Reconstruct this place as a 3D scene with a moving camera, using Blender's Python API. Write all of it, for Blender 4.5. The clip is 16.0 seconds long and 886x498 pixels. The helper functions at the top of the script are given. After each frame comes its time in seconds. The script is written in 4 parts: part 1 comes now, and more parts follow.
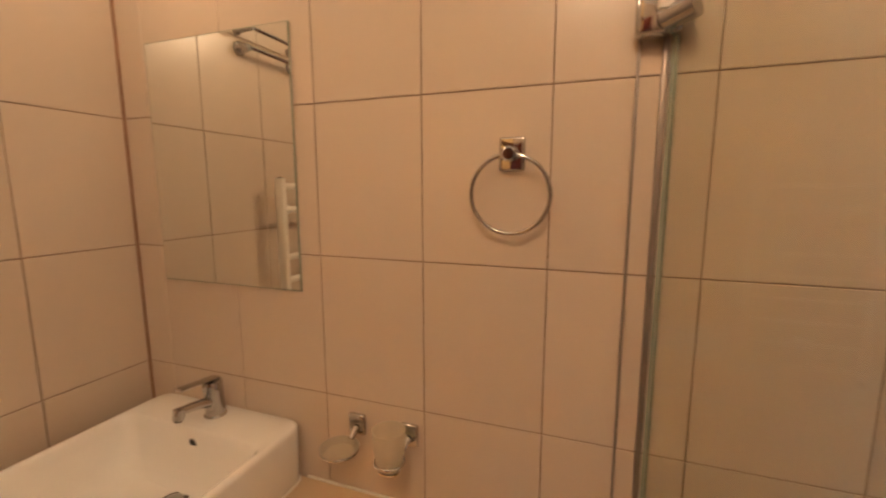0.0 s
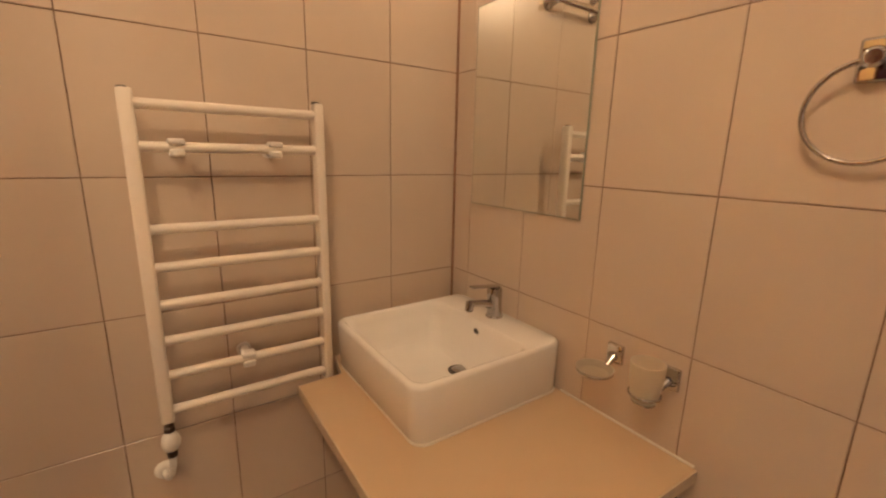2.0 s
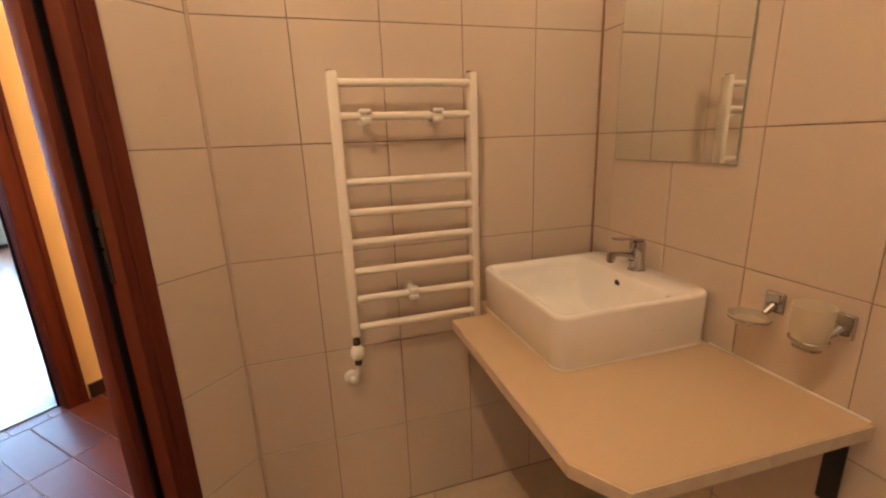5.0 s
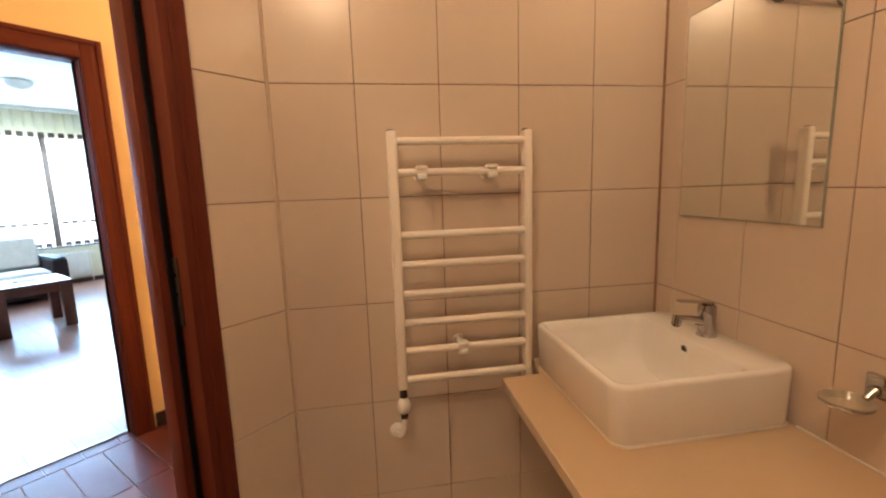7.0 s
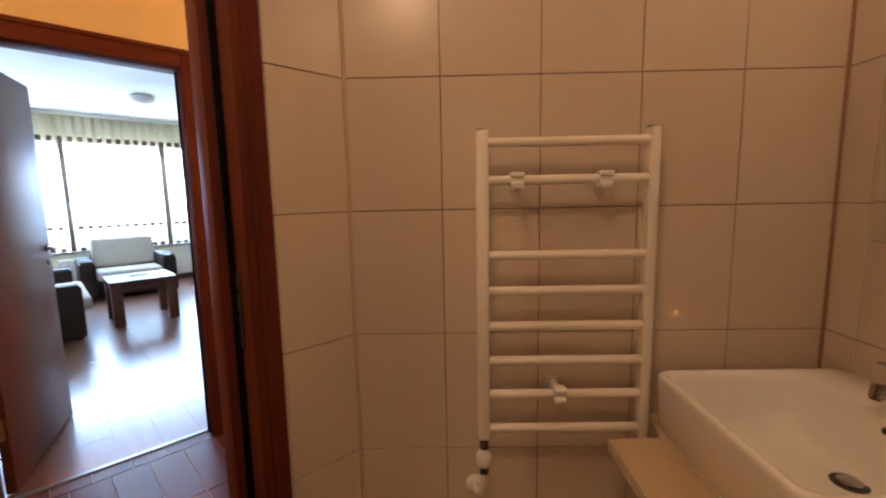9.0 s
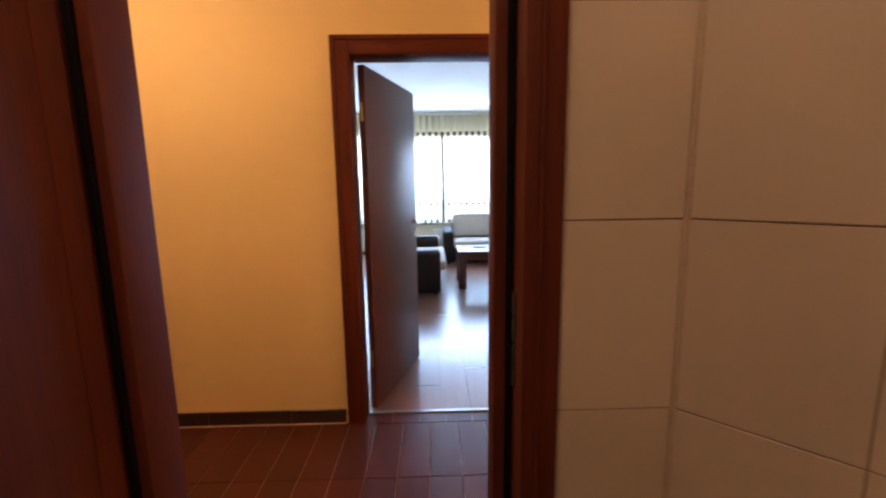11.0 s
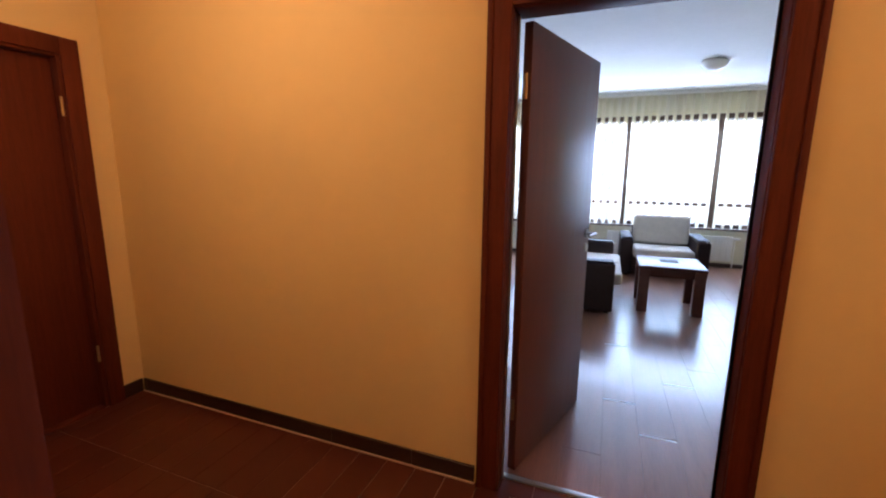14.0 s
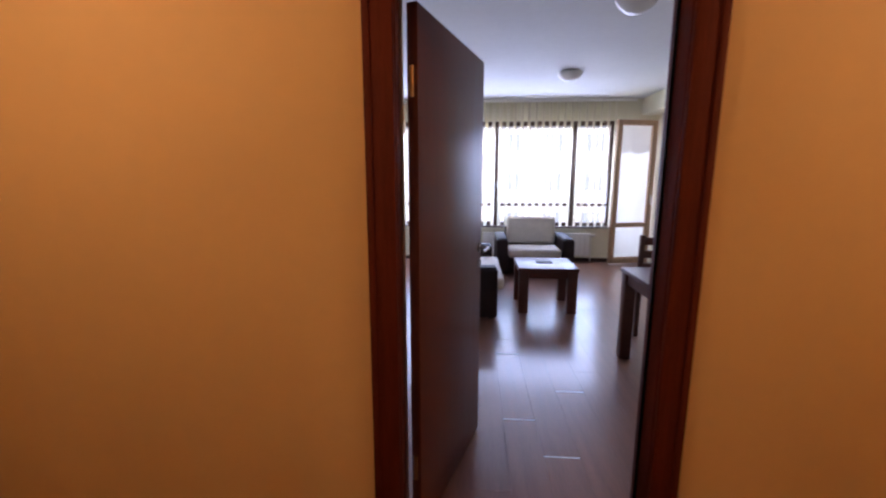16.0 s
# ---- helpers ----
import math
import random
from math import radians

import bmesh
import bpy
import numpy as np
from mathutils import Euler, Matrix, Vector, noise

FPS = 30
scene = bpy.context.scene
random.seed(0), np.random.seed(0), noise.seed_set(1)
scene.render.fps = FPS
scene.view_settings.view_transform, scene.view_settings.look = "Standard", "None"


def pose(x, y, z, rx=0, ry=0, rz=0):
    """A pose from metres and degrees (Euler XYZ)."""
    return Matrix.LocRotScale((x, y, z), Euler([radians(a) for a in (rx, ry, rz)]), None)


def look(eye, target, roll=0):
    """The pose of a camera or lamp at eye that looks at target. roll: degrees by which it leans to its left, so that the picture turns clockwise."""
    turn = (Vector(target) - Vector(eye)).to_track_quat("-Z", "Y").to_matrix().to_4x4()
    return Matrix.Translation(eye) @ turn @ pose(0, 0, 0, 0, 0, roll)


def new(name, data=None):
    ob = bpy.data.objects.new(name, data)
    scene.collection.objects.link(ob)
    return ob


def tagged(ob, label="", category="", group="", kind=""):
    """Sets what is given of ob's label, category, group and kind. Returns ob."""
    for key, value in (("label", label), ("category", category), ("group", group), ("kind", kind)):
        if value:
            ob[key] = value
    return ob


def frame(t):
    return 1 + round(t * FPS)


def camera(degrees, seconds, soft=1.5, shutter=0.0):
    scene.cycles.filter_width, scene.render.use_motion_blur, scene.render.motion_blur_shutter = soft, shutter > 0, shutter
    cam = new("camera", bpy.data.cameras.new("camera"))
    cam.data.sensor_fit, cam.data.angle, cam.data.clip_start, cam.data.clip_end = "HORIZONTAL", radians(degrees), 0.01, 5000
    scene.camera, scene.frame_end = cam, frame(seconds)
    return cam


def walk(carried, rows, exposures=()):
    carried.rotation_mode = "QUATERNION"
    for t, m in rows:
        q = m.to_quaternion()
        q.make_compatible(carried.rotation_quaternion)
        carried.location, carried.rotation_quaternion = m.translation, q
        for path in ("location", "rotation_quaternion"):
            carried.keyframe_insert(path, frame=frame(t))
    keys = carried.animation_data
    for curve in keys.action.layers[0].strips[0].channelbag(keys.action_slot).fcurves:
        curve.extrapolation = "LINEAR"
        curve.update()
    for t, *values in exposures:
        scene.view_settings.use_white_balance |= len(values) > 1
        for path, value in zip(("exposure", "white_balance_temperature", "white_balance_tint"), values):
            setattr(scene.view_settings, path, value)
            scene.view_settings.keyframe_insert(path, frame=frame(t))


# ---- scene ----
cam = camera(93.0, 16.0, 2.1, 0.4)
PATH = [
    (0, (-1.392, -0.271, 1.482), (0.399, -1.113, 1.194), -0.1),
    (0.5, (-1.382, -0.248, 1.479), (0.52, -0.8, 1.196), -0.6),
    (1, (-1.426, -0.258, 1.46), (0.537, -0.378, 1.098), 0.7),
    (1.5, (-1.471, -0.247, 1.43), (0.488, -0.119, 1.049), 1.0),
    (2, (-1.477, -0.231, 1.396), (0.444, 0.117, 0.96), 1.3),
    (2.5, (-1.484, -0.217, 1.387), (0.407, 0.224, 0.91), -0.8),
    (3, (-1.538, -0.248, 1.371), (0.287, 0.376, 0.844), 0.3),
    (3.5, (-1.591, -0.256, 1.352), (0.175, 0.511, 0.81), 0.2),
    (5.8, (-1.631, -0.232, 1.324), (0.023, 0.811, 0.903), -1.9),
    (6, (-1.63, -0.249, 1.334), (0.002, 0.839, 0.939), -1.6),
    (6.5, (-1.63, -0.25, 1.351), (-0.016, 0.877, 0.996), -1.7),
    (7, (-1.612, -0.241, 1.359), (-0.008, 0.916, 1.063), -1.8),
    (7.5, (-1.589, -0.215, 1.364), (-0.019, 1.0, 1.126), -2.4),
    (8, (-1.547, -0.173, 1.364), (-0.041, 1.119, 1.113), -2.4),
    (8.5, (-1.501, -0.127, 1.357), (-0.071, 1.242, 1.078), -1.6),
    (9, (-1.474, -0.077, 1.368), (-0.096, 1.349, 1.114), -1.1),
    (9.5, (-1.449, -0.009, 1.374), (-0.285, 1.591, 1.081), -1.1),
    (10, (-1.378, 0.076, 1.371), (-0.637, 1.908, 1.06), -1.1),
    (10.2, (-1.353, 0.096, 1.374), (-0.748, 1.976, 1.062), -1.3),
    (12.3, (-1.279, 0.457, 1.414), (-1.807, 2.361, 1.1), 0.0),
    (12.5, (-1.308, 0.494, 1.408), (-1.832, 2.401, 1.108), -0.5),
    (13, (-1.327, 0.606, 1.399), (-1.9, 2.493, 1.063), -0.0),
    (13.5, (-1.329, 0.74, 1.406), (-2.023, 2.585, 1.063), 0.7),
    (14, (-1.336, 0.826, 1.435), (-2.048, 2.661, 1.078), 0.5),
    (14.5, (-1.392, 0.942, 1.452), (-1.897, 2.839, 1.071), 0.6),
    (15, (-1.418, 0.993, 1.468), (-1.587, 2.959, 1.14), 0.7),
    (15.5, (-1.438, 1.077, 1.485), (-1.434, 3.052, 1.173), 1.2),
    (16, (-1.47, 1.168, 1.479), (-1.611, 3.133, 1.131), 0.1),
]
EXPOSURES = [(0.0, 4.02, 6200, 5), (1.0, 4.05), (3.5, 4.02), (5.5, 4.16), (6.5, 4.14, 6200, 6), (7.0, 4.06), (8.0, 3.78), (9.0, 3.30, 6750, 14), (10.0, 2.93, 6850, 18),
             (13.0, 3.0, 6650, 16), (14.0, 2.68, 6850, 23), (14.7, 2.38, 7000, 29), (15.4, 2.31), (16.0, 2.12, 7250, 38)]
walk(cam, [(t, look(eye, target, roll)) for t, eye, target, roll in PATH], EXPOSURES)

# ---- world and light ----
world = bpy.data.worlds.new("sky")
scene.world = world
world.use_nodes = True
wn = world.node_tree
sky = wn.nodes.new("ShaderNodeTexSky")
sky.sky_type, sky.sun_disc = "NISHITA", False
sky.sun_elevation, sky.sun_rotation = radians(48), radians(215)
wn.nodes["Background"].inputs["Strength"].default_value = 0.07
wn.links.new(sky.outputs[0], wn.nodes["Background"].inputs["Color"])


def lamp(name, kind, m, power, colour, size=0.1, **more):
    data = bpy.data.lights.new(name, kind)
    data.energy, data.color = power, colour
    if kind == "SUN":
        data.angle = radians(size)
    elif kind == "POINT":
        data.shadow_soft_size = size
    elif kind == "AREA":
        data.shape, data.size, data.size_y = "RECTANGLE", more["sx"], more["sy"]
    ob = new(name, data)
    ob.matrix_basis = m
    return ob


# the sun stands behind the house opposite the windows' side and lights the facades across the street
lamp("sun", "SUN", look((-6, -8, 12), (0, 4, 0)), 2.2, (1, 0.98, 0.95), 0.5)

WARM = (1.0, 0.66, 0.40)
WASH = Matrix.Rotation(radians(225), 4, "Z")
lamp("mirror_lamp_light", "POINT", WASH @ pose(0.325, -0.21, 2.16), 0.13, WARM, 0.05)
lamp("washroom_lamp_light", "POINT", WASH @ pose(1.16, -1.20, 2.43), 1.52, WARM, 0.05)
lamp("hall_lamp_light", "POINT", pose(-2.75, 1.45, 2.42), 3.45, (1.0, 0.71, 0.43), 0.09)
lamp("hall_lamp_light", "POINT", pose(0.35, 1.75, 2.42), 3.1, (1.0, 0.71, 0.43), 0.09)
lamp("window_light", "AREA", look((-1.1, 8.62, 1.48), (-1.1, 5.0, 0.4)), 66, (0.37, 0.59, 1.0), sx=3.7, sy=1.6)

lamp("balcony_door_light", "AREA", look((1.2, 8.70, 1.2), (1.2, 5.0, 0.4)), 1.2, (0.62, 0.78, 1.0), sx=0.6, sy=2.2)

# ---- frames of reference ----
ID = Matrix.Identity(4)
BATH = Matrix.Rotation(radians(225), 4, "Z")   # the washroom's two tiled walls stand at 45 degrees to the hall


# ---- materials ----
def mat(name, colour, rough=0.5, metal=0.0, vary=0.06, scale=6.0, bump=0.0, bump_scale=60.0, spec=0.5, stretch=(1, 1, 1),
        grain=None, rand=0.0, coat=0.0, rough_vary=0.0):
    m = bpy.data.materials.new(name)
    m.use_nodes = True
    nt = m.node_tree
    b = nt.nodes["Principled BSDF"]
    b.inputs["Roughness"].default_value = rough
    b.inputs["Metallic"].default_value = metal
    b.inputs["Specular IOR Level"].default_value = spec
    b.inputs["Coat Weight"].default_value = coat
    b.inputs["Coat Roughness"].default_value = 0.12
    tc = nt.nodes.new("ShaderNodeTexCoord")
    mp = nt.nodes.new("ShaderNodeMapping")
    mp.inputs["Scale"].default_value = stretch
    geo = nt.nodes.new("ShaderNodeNewGeometry")
    nt.links.new(geo.outputs["Position"], mp.inputs["Vector"])
    n1 = nt.nodes.new("ShaderNodeTexNoise")
    n1.inputs["Scale"].default_value, n1.inputs["Detail"].default_value = scale, 5
    n1.inputs["Roughness"].default_value = 0.6
    nt.links.new(mp.outputs[0], n1.inputs["Vector"])
    n2 = nt.nodes.new("ShaderNodeTexNoise")
    n2.inputs["Scale"].default_value, n2.inputs["Detail"].default_value = scale * 9, 3
    nt.links.new(mp.outputs[0], n2.inputs["Vector"])
    mix = nt.nodes.new("ShaderNodeMix")
    mix.data_type = "FLOAT"
    mix.inputs[0].default_value = 0.4
    nt.links.new(n1.outputs["Fac"], mix.inputs[2])
    nt.links.new(n2.outputs["Fac"], mix.inputs[3])
    dark = grain or tuple(max(0, c * (1 - 2.2 * vary)) for c in colour)
    light = tuple(min(1, c * (1 + 2.2 * vary)) for c in colour)
    span = nt.nodes.new("ShaderNodeMapRange")
    span.inputs["From Min"].default_value, span.inputs["From Max"].default_value = 0.25, 0.75
    nt.links.new(mix.outputs[0], span.inputs["Value"])
    blend = nt.nodes.new("ShaderNodeMix")
    blend.data_type = "RGBA"
    blend.inputs[6].default_value, blend.inputs[7].default_value = (*dark, 1), (*light, 1)
    nt.links.new(span.outputs[0], blend.inputs[0])
    last = blend.outputs[2]
    if rand:
        info = nt.nodes.new("ShaderNodeObjectInfo")
        mr = nt.nodes.new("ShaderNodeMapRange")
        mr.inputs["To Min"].default_value, mr.inputs["To Max"].default_value = 1 - rand, 1 + rand
        nt.links.new(info.outputs["Random"], mr.inputs["Value"])
        hsv = nt.nodes.new("ShaderNodeHueSaturation")
        nt.links.new(mr.outputs[0], hsv.inputs["Value"])
        nt.links.new(last, hsv.inputs["Color"])
        last = hsv.outputs["Color"]
    nt.links.new(last, b.inputs["Base Color"])
    if rough_vary:
        rr = nt.nodes.new("ShaderNodeMapRange")
        rr.inputs["From Min"].default_value, rr.inputs["From Max"].default_value = 0.3, 0.7
        rr.inputs["To Min"].default_value, rr.inputs["To Max"].default_value = max(0.02, rough - rough_vary), rough + rough_vary
        nt.links.new(mix.outputs[0], rr.inputs["Value"])
        nt.links.new(rr.outputs[0], b.inputs["Roughness"])
    if bump:
        n3 = nt.nodes.new("ShaderNodeTexNoise")
        n3.inputs["Scale"].default_value, n3.inputs["Detail"].default_value = bump_scale, 4
        nt.links.new(mp.outputs[0], n3.inputs["Vector"])
        bp = nt.nodes.new("ShaderNodeBump")
        bp.inputs["Strength"].default_value, bp.inputs["Distance"].default_value = bump, 0.002
        nt.links.new(n3.outputs["Fac"], bp.inputs["Height"])
        nt.links.new(bp.outputs[0], b.inputs["Normal"])
    return m


def glass(name, colour=(0.9, 0.97, 0.94), rough=0.0, alpha=0.12):
    """A thin clear pane: mostly see-through, with a mirror gloss."""
    m = bpy.data.materials.new(name)
    m.use_nodes = True
    nt = m.node_tree
    nt.nodes.remove(nt.nodes["Principled BSDF"])
    tr = nt.nodes.new("ShaderNodeBsdfTransparent")
    tr.inputs["Color"].default_value = (*colour, 1)
    gl = nt.nodes.new("ShaderNodeBsdfGlossy")
    gl.inputs["Roughness"].default_value = rough
    lw = nt.nodes.new("ShaderNodeLayerWeight")
    pw = nt.nodes.new("ShaderNodeMath")
    pw.operation = "POWER"
    pw.inputs[1].default_value = 4.0
    fr = nt.nodes.new("ShaderNodeMapRange")
    fr.inputs["To Min"].default_value, fr.inputs["To Max"].default_value = 0.04, 0.8
    mx = nt.nodes.new("ShaderNodeMixShader")
    nt.links.new(lw.outputs["Facing"], pw.inputs[0])
    nt.links.new(pw.outputs[0], fr.inputs["Value"])
    nt.links.new(fr.outputs[0], mx.inputs[0])
    nt.links.new(tr.outputs[0], mx.inputs[1])
    nt.links.new(gl.outputs[0], mx.inputs[2])
    if rough > 0.1:
        df = nt.nodes.new("ShaderNodeBsdfTranslucent")
        df.inputs["Color"].default_value = (*colour, 1)
        d2 = nt.nodes.new("ShaderNodeBsdfDiffuse")
        d2.inputs["Color"].default_value = (*colour, 1)
        m1 = nt.nodes.new("ShaderNodeMixShader")
        nt.links.new(df.outputs[0], m1.inputs[1])
        nt.links.new(d2.outputs[0], m1.inputs[2])
        m2 = nt.nodes.new("ShaderNodeMixShader")
        m2.inputs[0].default_value = 0.55
        nt.links.new(mx.outputs[0], m2.inputs[1])
        nt.links.new(m1.outputs[0], m2.inputs[2])
        mx = m2
    nt.links.new(mx.outputs[0], nt.nodes["Material Output"].inputs["Surface"])
    return m


def glow(name, colour, strength):
    m = bpy.data.materials.new(name)
    m.use_nodes = True
    b = m.node_tree.nodes["Principled BSDF"]
    b.inputs["Base Color"].default_value = (*colour, 1)
    b.inputs["Emission Color"].default_value = (*colour, 1)
    b.inputs["Emission Strength"].default_value = strength
    return m


TILE = mat("cream_glazed_tile", (0.61, 0.505, 0.41), 0.27, vary=0.0, scale=2.5, bump=0.04, bump_scale=14, rand=0.02)
GROUT = mat("grey_brown_grout", (0.20, 0.125, 0.085), 0.9, vary=0.12, scale=20)
FLOORTILE_BATH = mat("beige_floor_tile", (0.62, 0.50, 0.38), 0.3, vary=0.05, scale=5, rand=0.03)
CERAMIC = mat("white_sanitary_ceramic", (0.85, 0.83, 0.80), 0.10, vary=0.01, scale=3, coat=0.3)
CHROME = mat("polished_chrome", (0.52, 0.51, 0.51), 0.08, 1.0, vary=0.02, scale=8)
STEEL = mat("brushed_steel", (0.66, 0.65, 0.63), 0.3, 1.0, vary=0.05, scale=20)
DARKMETAL = mat("dark_bronzed_metal", (0.09, 0.07, 0.06), 0.35, 0.8, vary=0.1, scale=20)
HANDLE = mat("dull_dark_steel", (0.45, 0.43, 0.41), 0.28, 1.0, vary=0.05, scale=20)
BRASS = mat("dull_brass", (0.45, 0.30, 0.14), 0.38, 0.9, vary=0.1, scale=20)
BLACKMETAL = mat("black_painted_steel", (0.015, 0.016, 0.018), 0.45, vary=0.1, scale=15)
SILVER = mat("mirror_silver", (0.84, 0.86, 0.83), 0.015, 1.0, vary=0.01, scale=2)
MIRROREDGE = mat("ground_glass_edge", (0.30, 0.33, 0.27), 0.25, vary=0.05, scale=20)
ENAMEL = mat("white_enamel", (0.86, 0.84, 0.80), 0.28, vary=0.015, scale=8)
RADIATOR = mat("cream_white_enamel", (0.80, 0.74, 0.66), 0.28, vary=0.015, scale=8)
PLASTIC = mat("white_plastic", (0.78, 0.75, 0.70), 0.35, vary=0.015, scale=8)
STONE = mat("beige_limestone", (0.62, 0.46, 0.30), 0.28, vary=0.0, scale=5, bump=0.04, bump_scale=50)
STONEEDGE = mat("pale_sawn_stone", (0.66, 0.55, 0.42), 0.55, vary=0.08, scale=25)
SILICONE = mat("white_silicone", (0.80, 0.76, 0.70), 0.4, vary=0.03, scale=30)
WOOD = mat("red_brown_door_veneer", (0.115, 0.024, 0.012), 0.64, vary=0.12, scale=5, stretch=(9, 9, 0.5), grain=(0.068, 0.013, 0.007), spec=0.14,
           bump=0.08, bump_scale=90, rough_vary=0.06)
WOODH = mat("red_brown_veneer_lying", (0.115, 0.024, 0.012), 0.64, vary=0.12, scale=5, stretch=(0.5, 9, 9), grain=(0.068, 0.013, 0.007), spec=0.14,
            bump=0.08, bump_scale=90, rough_vary=0.06)
LEAF = mat("dark_brown_door_leaf", (0.155, 0.046, 0.027), 0.40, spec=0.38, vary=0.10, scale=4, stretch=(9, 9, 0.4), grain=(0.108, 0.031, 0.018),
           bump=0.10, bump_scale=80, rough_vary=0.06)
SEAL = mat("black_rubber_seal", (0.006, 0.004, 0.004), 0.95, spec=0.1, vary=0.1, scale=30)
YELLOW = mat("yellow_wall_paint", (0.75, 0.535, 0.26), 0.8, vary=0.012, scale=1.2, bump=0.04, bump_scale=160)
WHITE = mat("white_ceiling_paint", (0.80, 0.80, 0.79), 0.85, vary=0.02, scale=2, bump=0.06, bump_scale=120)
CREAM = mat("cream_wall_paint", (0.78, 0.73, 0.56), 0.8, vary=0.025, scale=2, bump=0.08, bump_scale=120)
HALLTILE = mat("red_brown_floor_tile", (0.085, 0.020, 0.012), 0.40, spec=0.36, vary=0.05, scale=5, stretch=(1.5, 1, 1), bump=0.08, bump_scale=70,
               rand=0.10, rough_vary=0.08)
HALLBASE = mat("dark_brown_skirting_tile", (0.034, 0.015, 0.011), 0.32, vary=0.15, scale=9, rand=0.08)
HALLGROUT = mat("pale_floor_grout", (0.46, 0.33, 0.26), 0.9, vary=0.1, scale=30)
LAMINATE = mat("brown_laminate", (0.25, 0.105, 0.066), 0.30, vary=0.14, scale=3.5, stretch=(6, 0.4, 1), grain=(0.165, 0.078, 0.049),
               bump=0.012, bump_scale=60, rand=0.08, rough_vary=0.03, coat=0.25, spec=0.55)
JOINT = mat("dark_floor_joint", (0.12, 0.06, 0.04), 0.8, vary=0.1, scale=20)
FABRIC = mat("beige_woven_fabric", (0.61, 0.54, 0.47), 0.95, vary=0.06, scale=14, bump=0.5, bump_scale=350)
LEATHER = mat("dark_brown_leatherette", (0.028, 0.013, 0.011), 0.62, spec=0.3, vary=0.12, scale=12, bump=0.25, bump_scale=220)
TABLEWOOD = mat("dark_table_wood", (0.110, 0.030, 0.017), 0.33, vary=0.12, scale=5, stretch=(1, 8, 8), grain=(0.065, 0.017, 0.010), rough_vary=0.05)
WINWOOD = mat("brown_window_frame", (0.085, 0.045, 0.032), 0.4, vary=0.1, scale=6, stretch=(8, 8, 0.6))
GOLDWOOD = mat("honey_door_frame", (0.52, 0.31, 0.19), 0.4, vary=0.1, scale=6, stretch=(8, 8, 0.6))
CLEAR = glass("clear_glass", (0.93, 0.97, 0.95))
SHOWERGLASS = glass("greenish_shower_glass", (0.955, 0.958, 0.915))
FROSTED = glass("frosted_glass", (0.90, 0.86, 0.77), 0.12)
DISHGLASS = glass("satin_dish_glass", (0.78, 0.74, 0.65), 0.12)
FACADE = mat("pale_render", (0.46, 0.48, 0.52), 0.9, vary=0.04, scale=1)
ROOFTILE = mat("red_roof_tile", (0.35, 0.13, 0.08), 0.8, vary=0.15, scale=6)
PANEBLUE = mat("window_pane_dark", (0.25, 0.31, 0.38), 0.08, vary=0.1, scale=1)
GROUND = mat("grey_paving", (0.35, 0.34, 0.32), 0.9, vary=0.12, scale=2)
BULB = glow("warm_lamp_glass", (1.0, 0.72, 0.42), 0.35)
OPAL = mat("opal_lamp_glass", (0.93, 0.92, 0.91), 0.25, vary=0.02, scale=5)
PROFILE = mat("grey_profile", (0.26, 0.22, 0.20), 0.35, 0.6, vary=0.05, scale=15)
CAVITY = mat("black_hole", (0.01, 0.008, 0.007), 0.8, vary=0.1, scale=20)
ALU = mat("bright_aluminium", (0.50, 0.48, 0.46), 0.42, 1.0, vary=0.03, scale=20)

# ---- mesh helpers ----
WM = {}


def box(bm, x0, x1, y0, y1, z0, z1, bev=0.0, seg=2, m=None):
    made = bmesh.ops.create_cube(bm, size=1)["verts"]
    for v in made:
        v.co = Vector(((x0 + x1) / 2 + v.co.x * (x1 - x0), (y0 + y1) / 2 + v.co.y * (y1 - y0), (z0 + z1) / 2 + v.co.z * (z1 - z0)))
    if bev:
        edges = list({e for v in made for e in v.link_edges})
        r = bmesh.ops.bevel(bm, geom=edges, offset=bev, segments=seg, affect="EDGES", profile=0.5)
        made = list({v for f in r["faces"] for v in f.verts} | {v for v in made if v.is_valid})
    if m is not None:
        bmesh.ops.transform(bm, matrix=m, verts=made)
    return bm


def rod(bm, p, q, r, seg=16, r2=None):
    p, q = Vector(p), Vector(q)
    d = q - p
    m = Matrix.Translation((p + q) / 2) @ d.to_track_quat("Z", "Y").to_matrix().to_4x4()
    bmesh.ops.create_cone(bm, cap_ends=True, segments=seg, radius1=r, radius2=r if r2 is None else r2, depth=d.length, matrix=m)
    return bm


def turned(bm, profile, m=ID, seg=24):
    """A solid turned from (radius, height) pairs."""
    rings = []
    for r, h in profile:
        rings.append([bm.verts.new(m @ Vector((r * math.cos(2 * math.pi * i / seg), r * math.sin(2 * math.pi * i / seg), h))) for i in range(seg)])
    for a, b in zip(rings, rings[1:]):
        for i in range(seg):
            bm.faces.new((a[i], a[(i + 1) % seg], b[(i + 1) % seg], b[i]))
    bm.faces.new(rings[0][::-1])
    bm.faces.new(rings[-1])
    return bm


def ring(bm, centre, axis_m, R, r, seg=48, sides=12):
    rows = []
    for i in range(seg):
        a = 2 * math.pi * i / seg
        rows.append([bm.verts.new(Vector(centre) + axis_m @ Vector(((R + r * math.cos(b)) * math.cos(a), (R + r * math.cos(b)) * math.sin(a), r * math.sin(b))))
                     for b in [2 * math.pi * k / sides for k in range(sides)]])
    for i in range(seg):
        for k in range(sides):
            bm.faces.new((rows[i][k], rows[(i + 1) % seg][k], rows[(i + 1) % seg][(k + 1) % sides], rows[i][(k + 1) % sides]))
    return bm


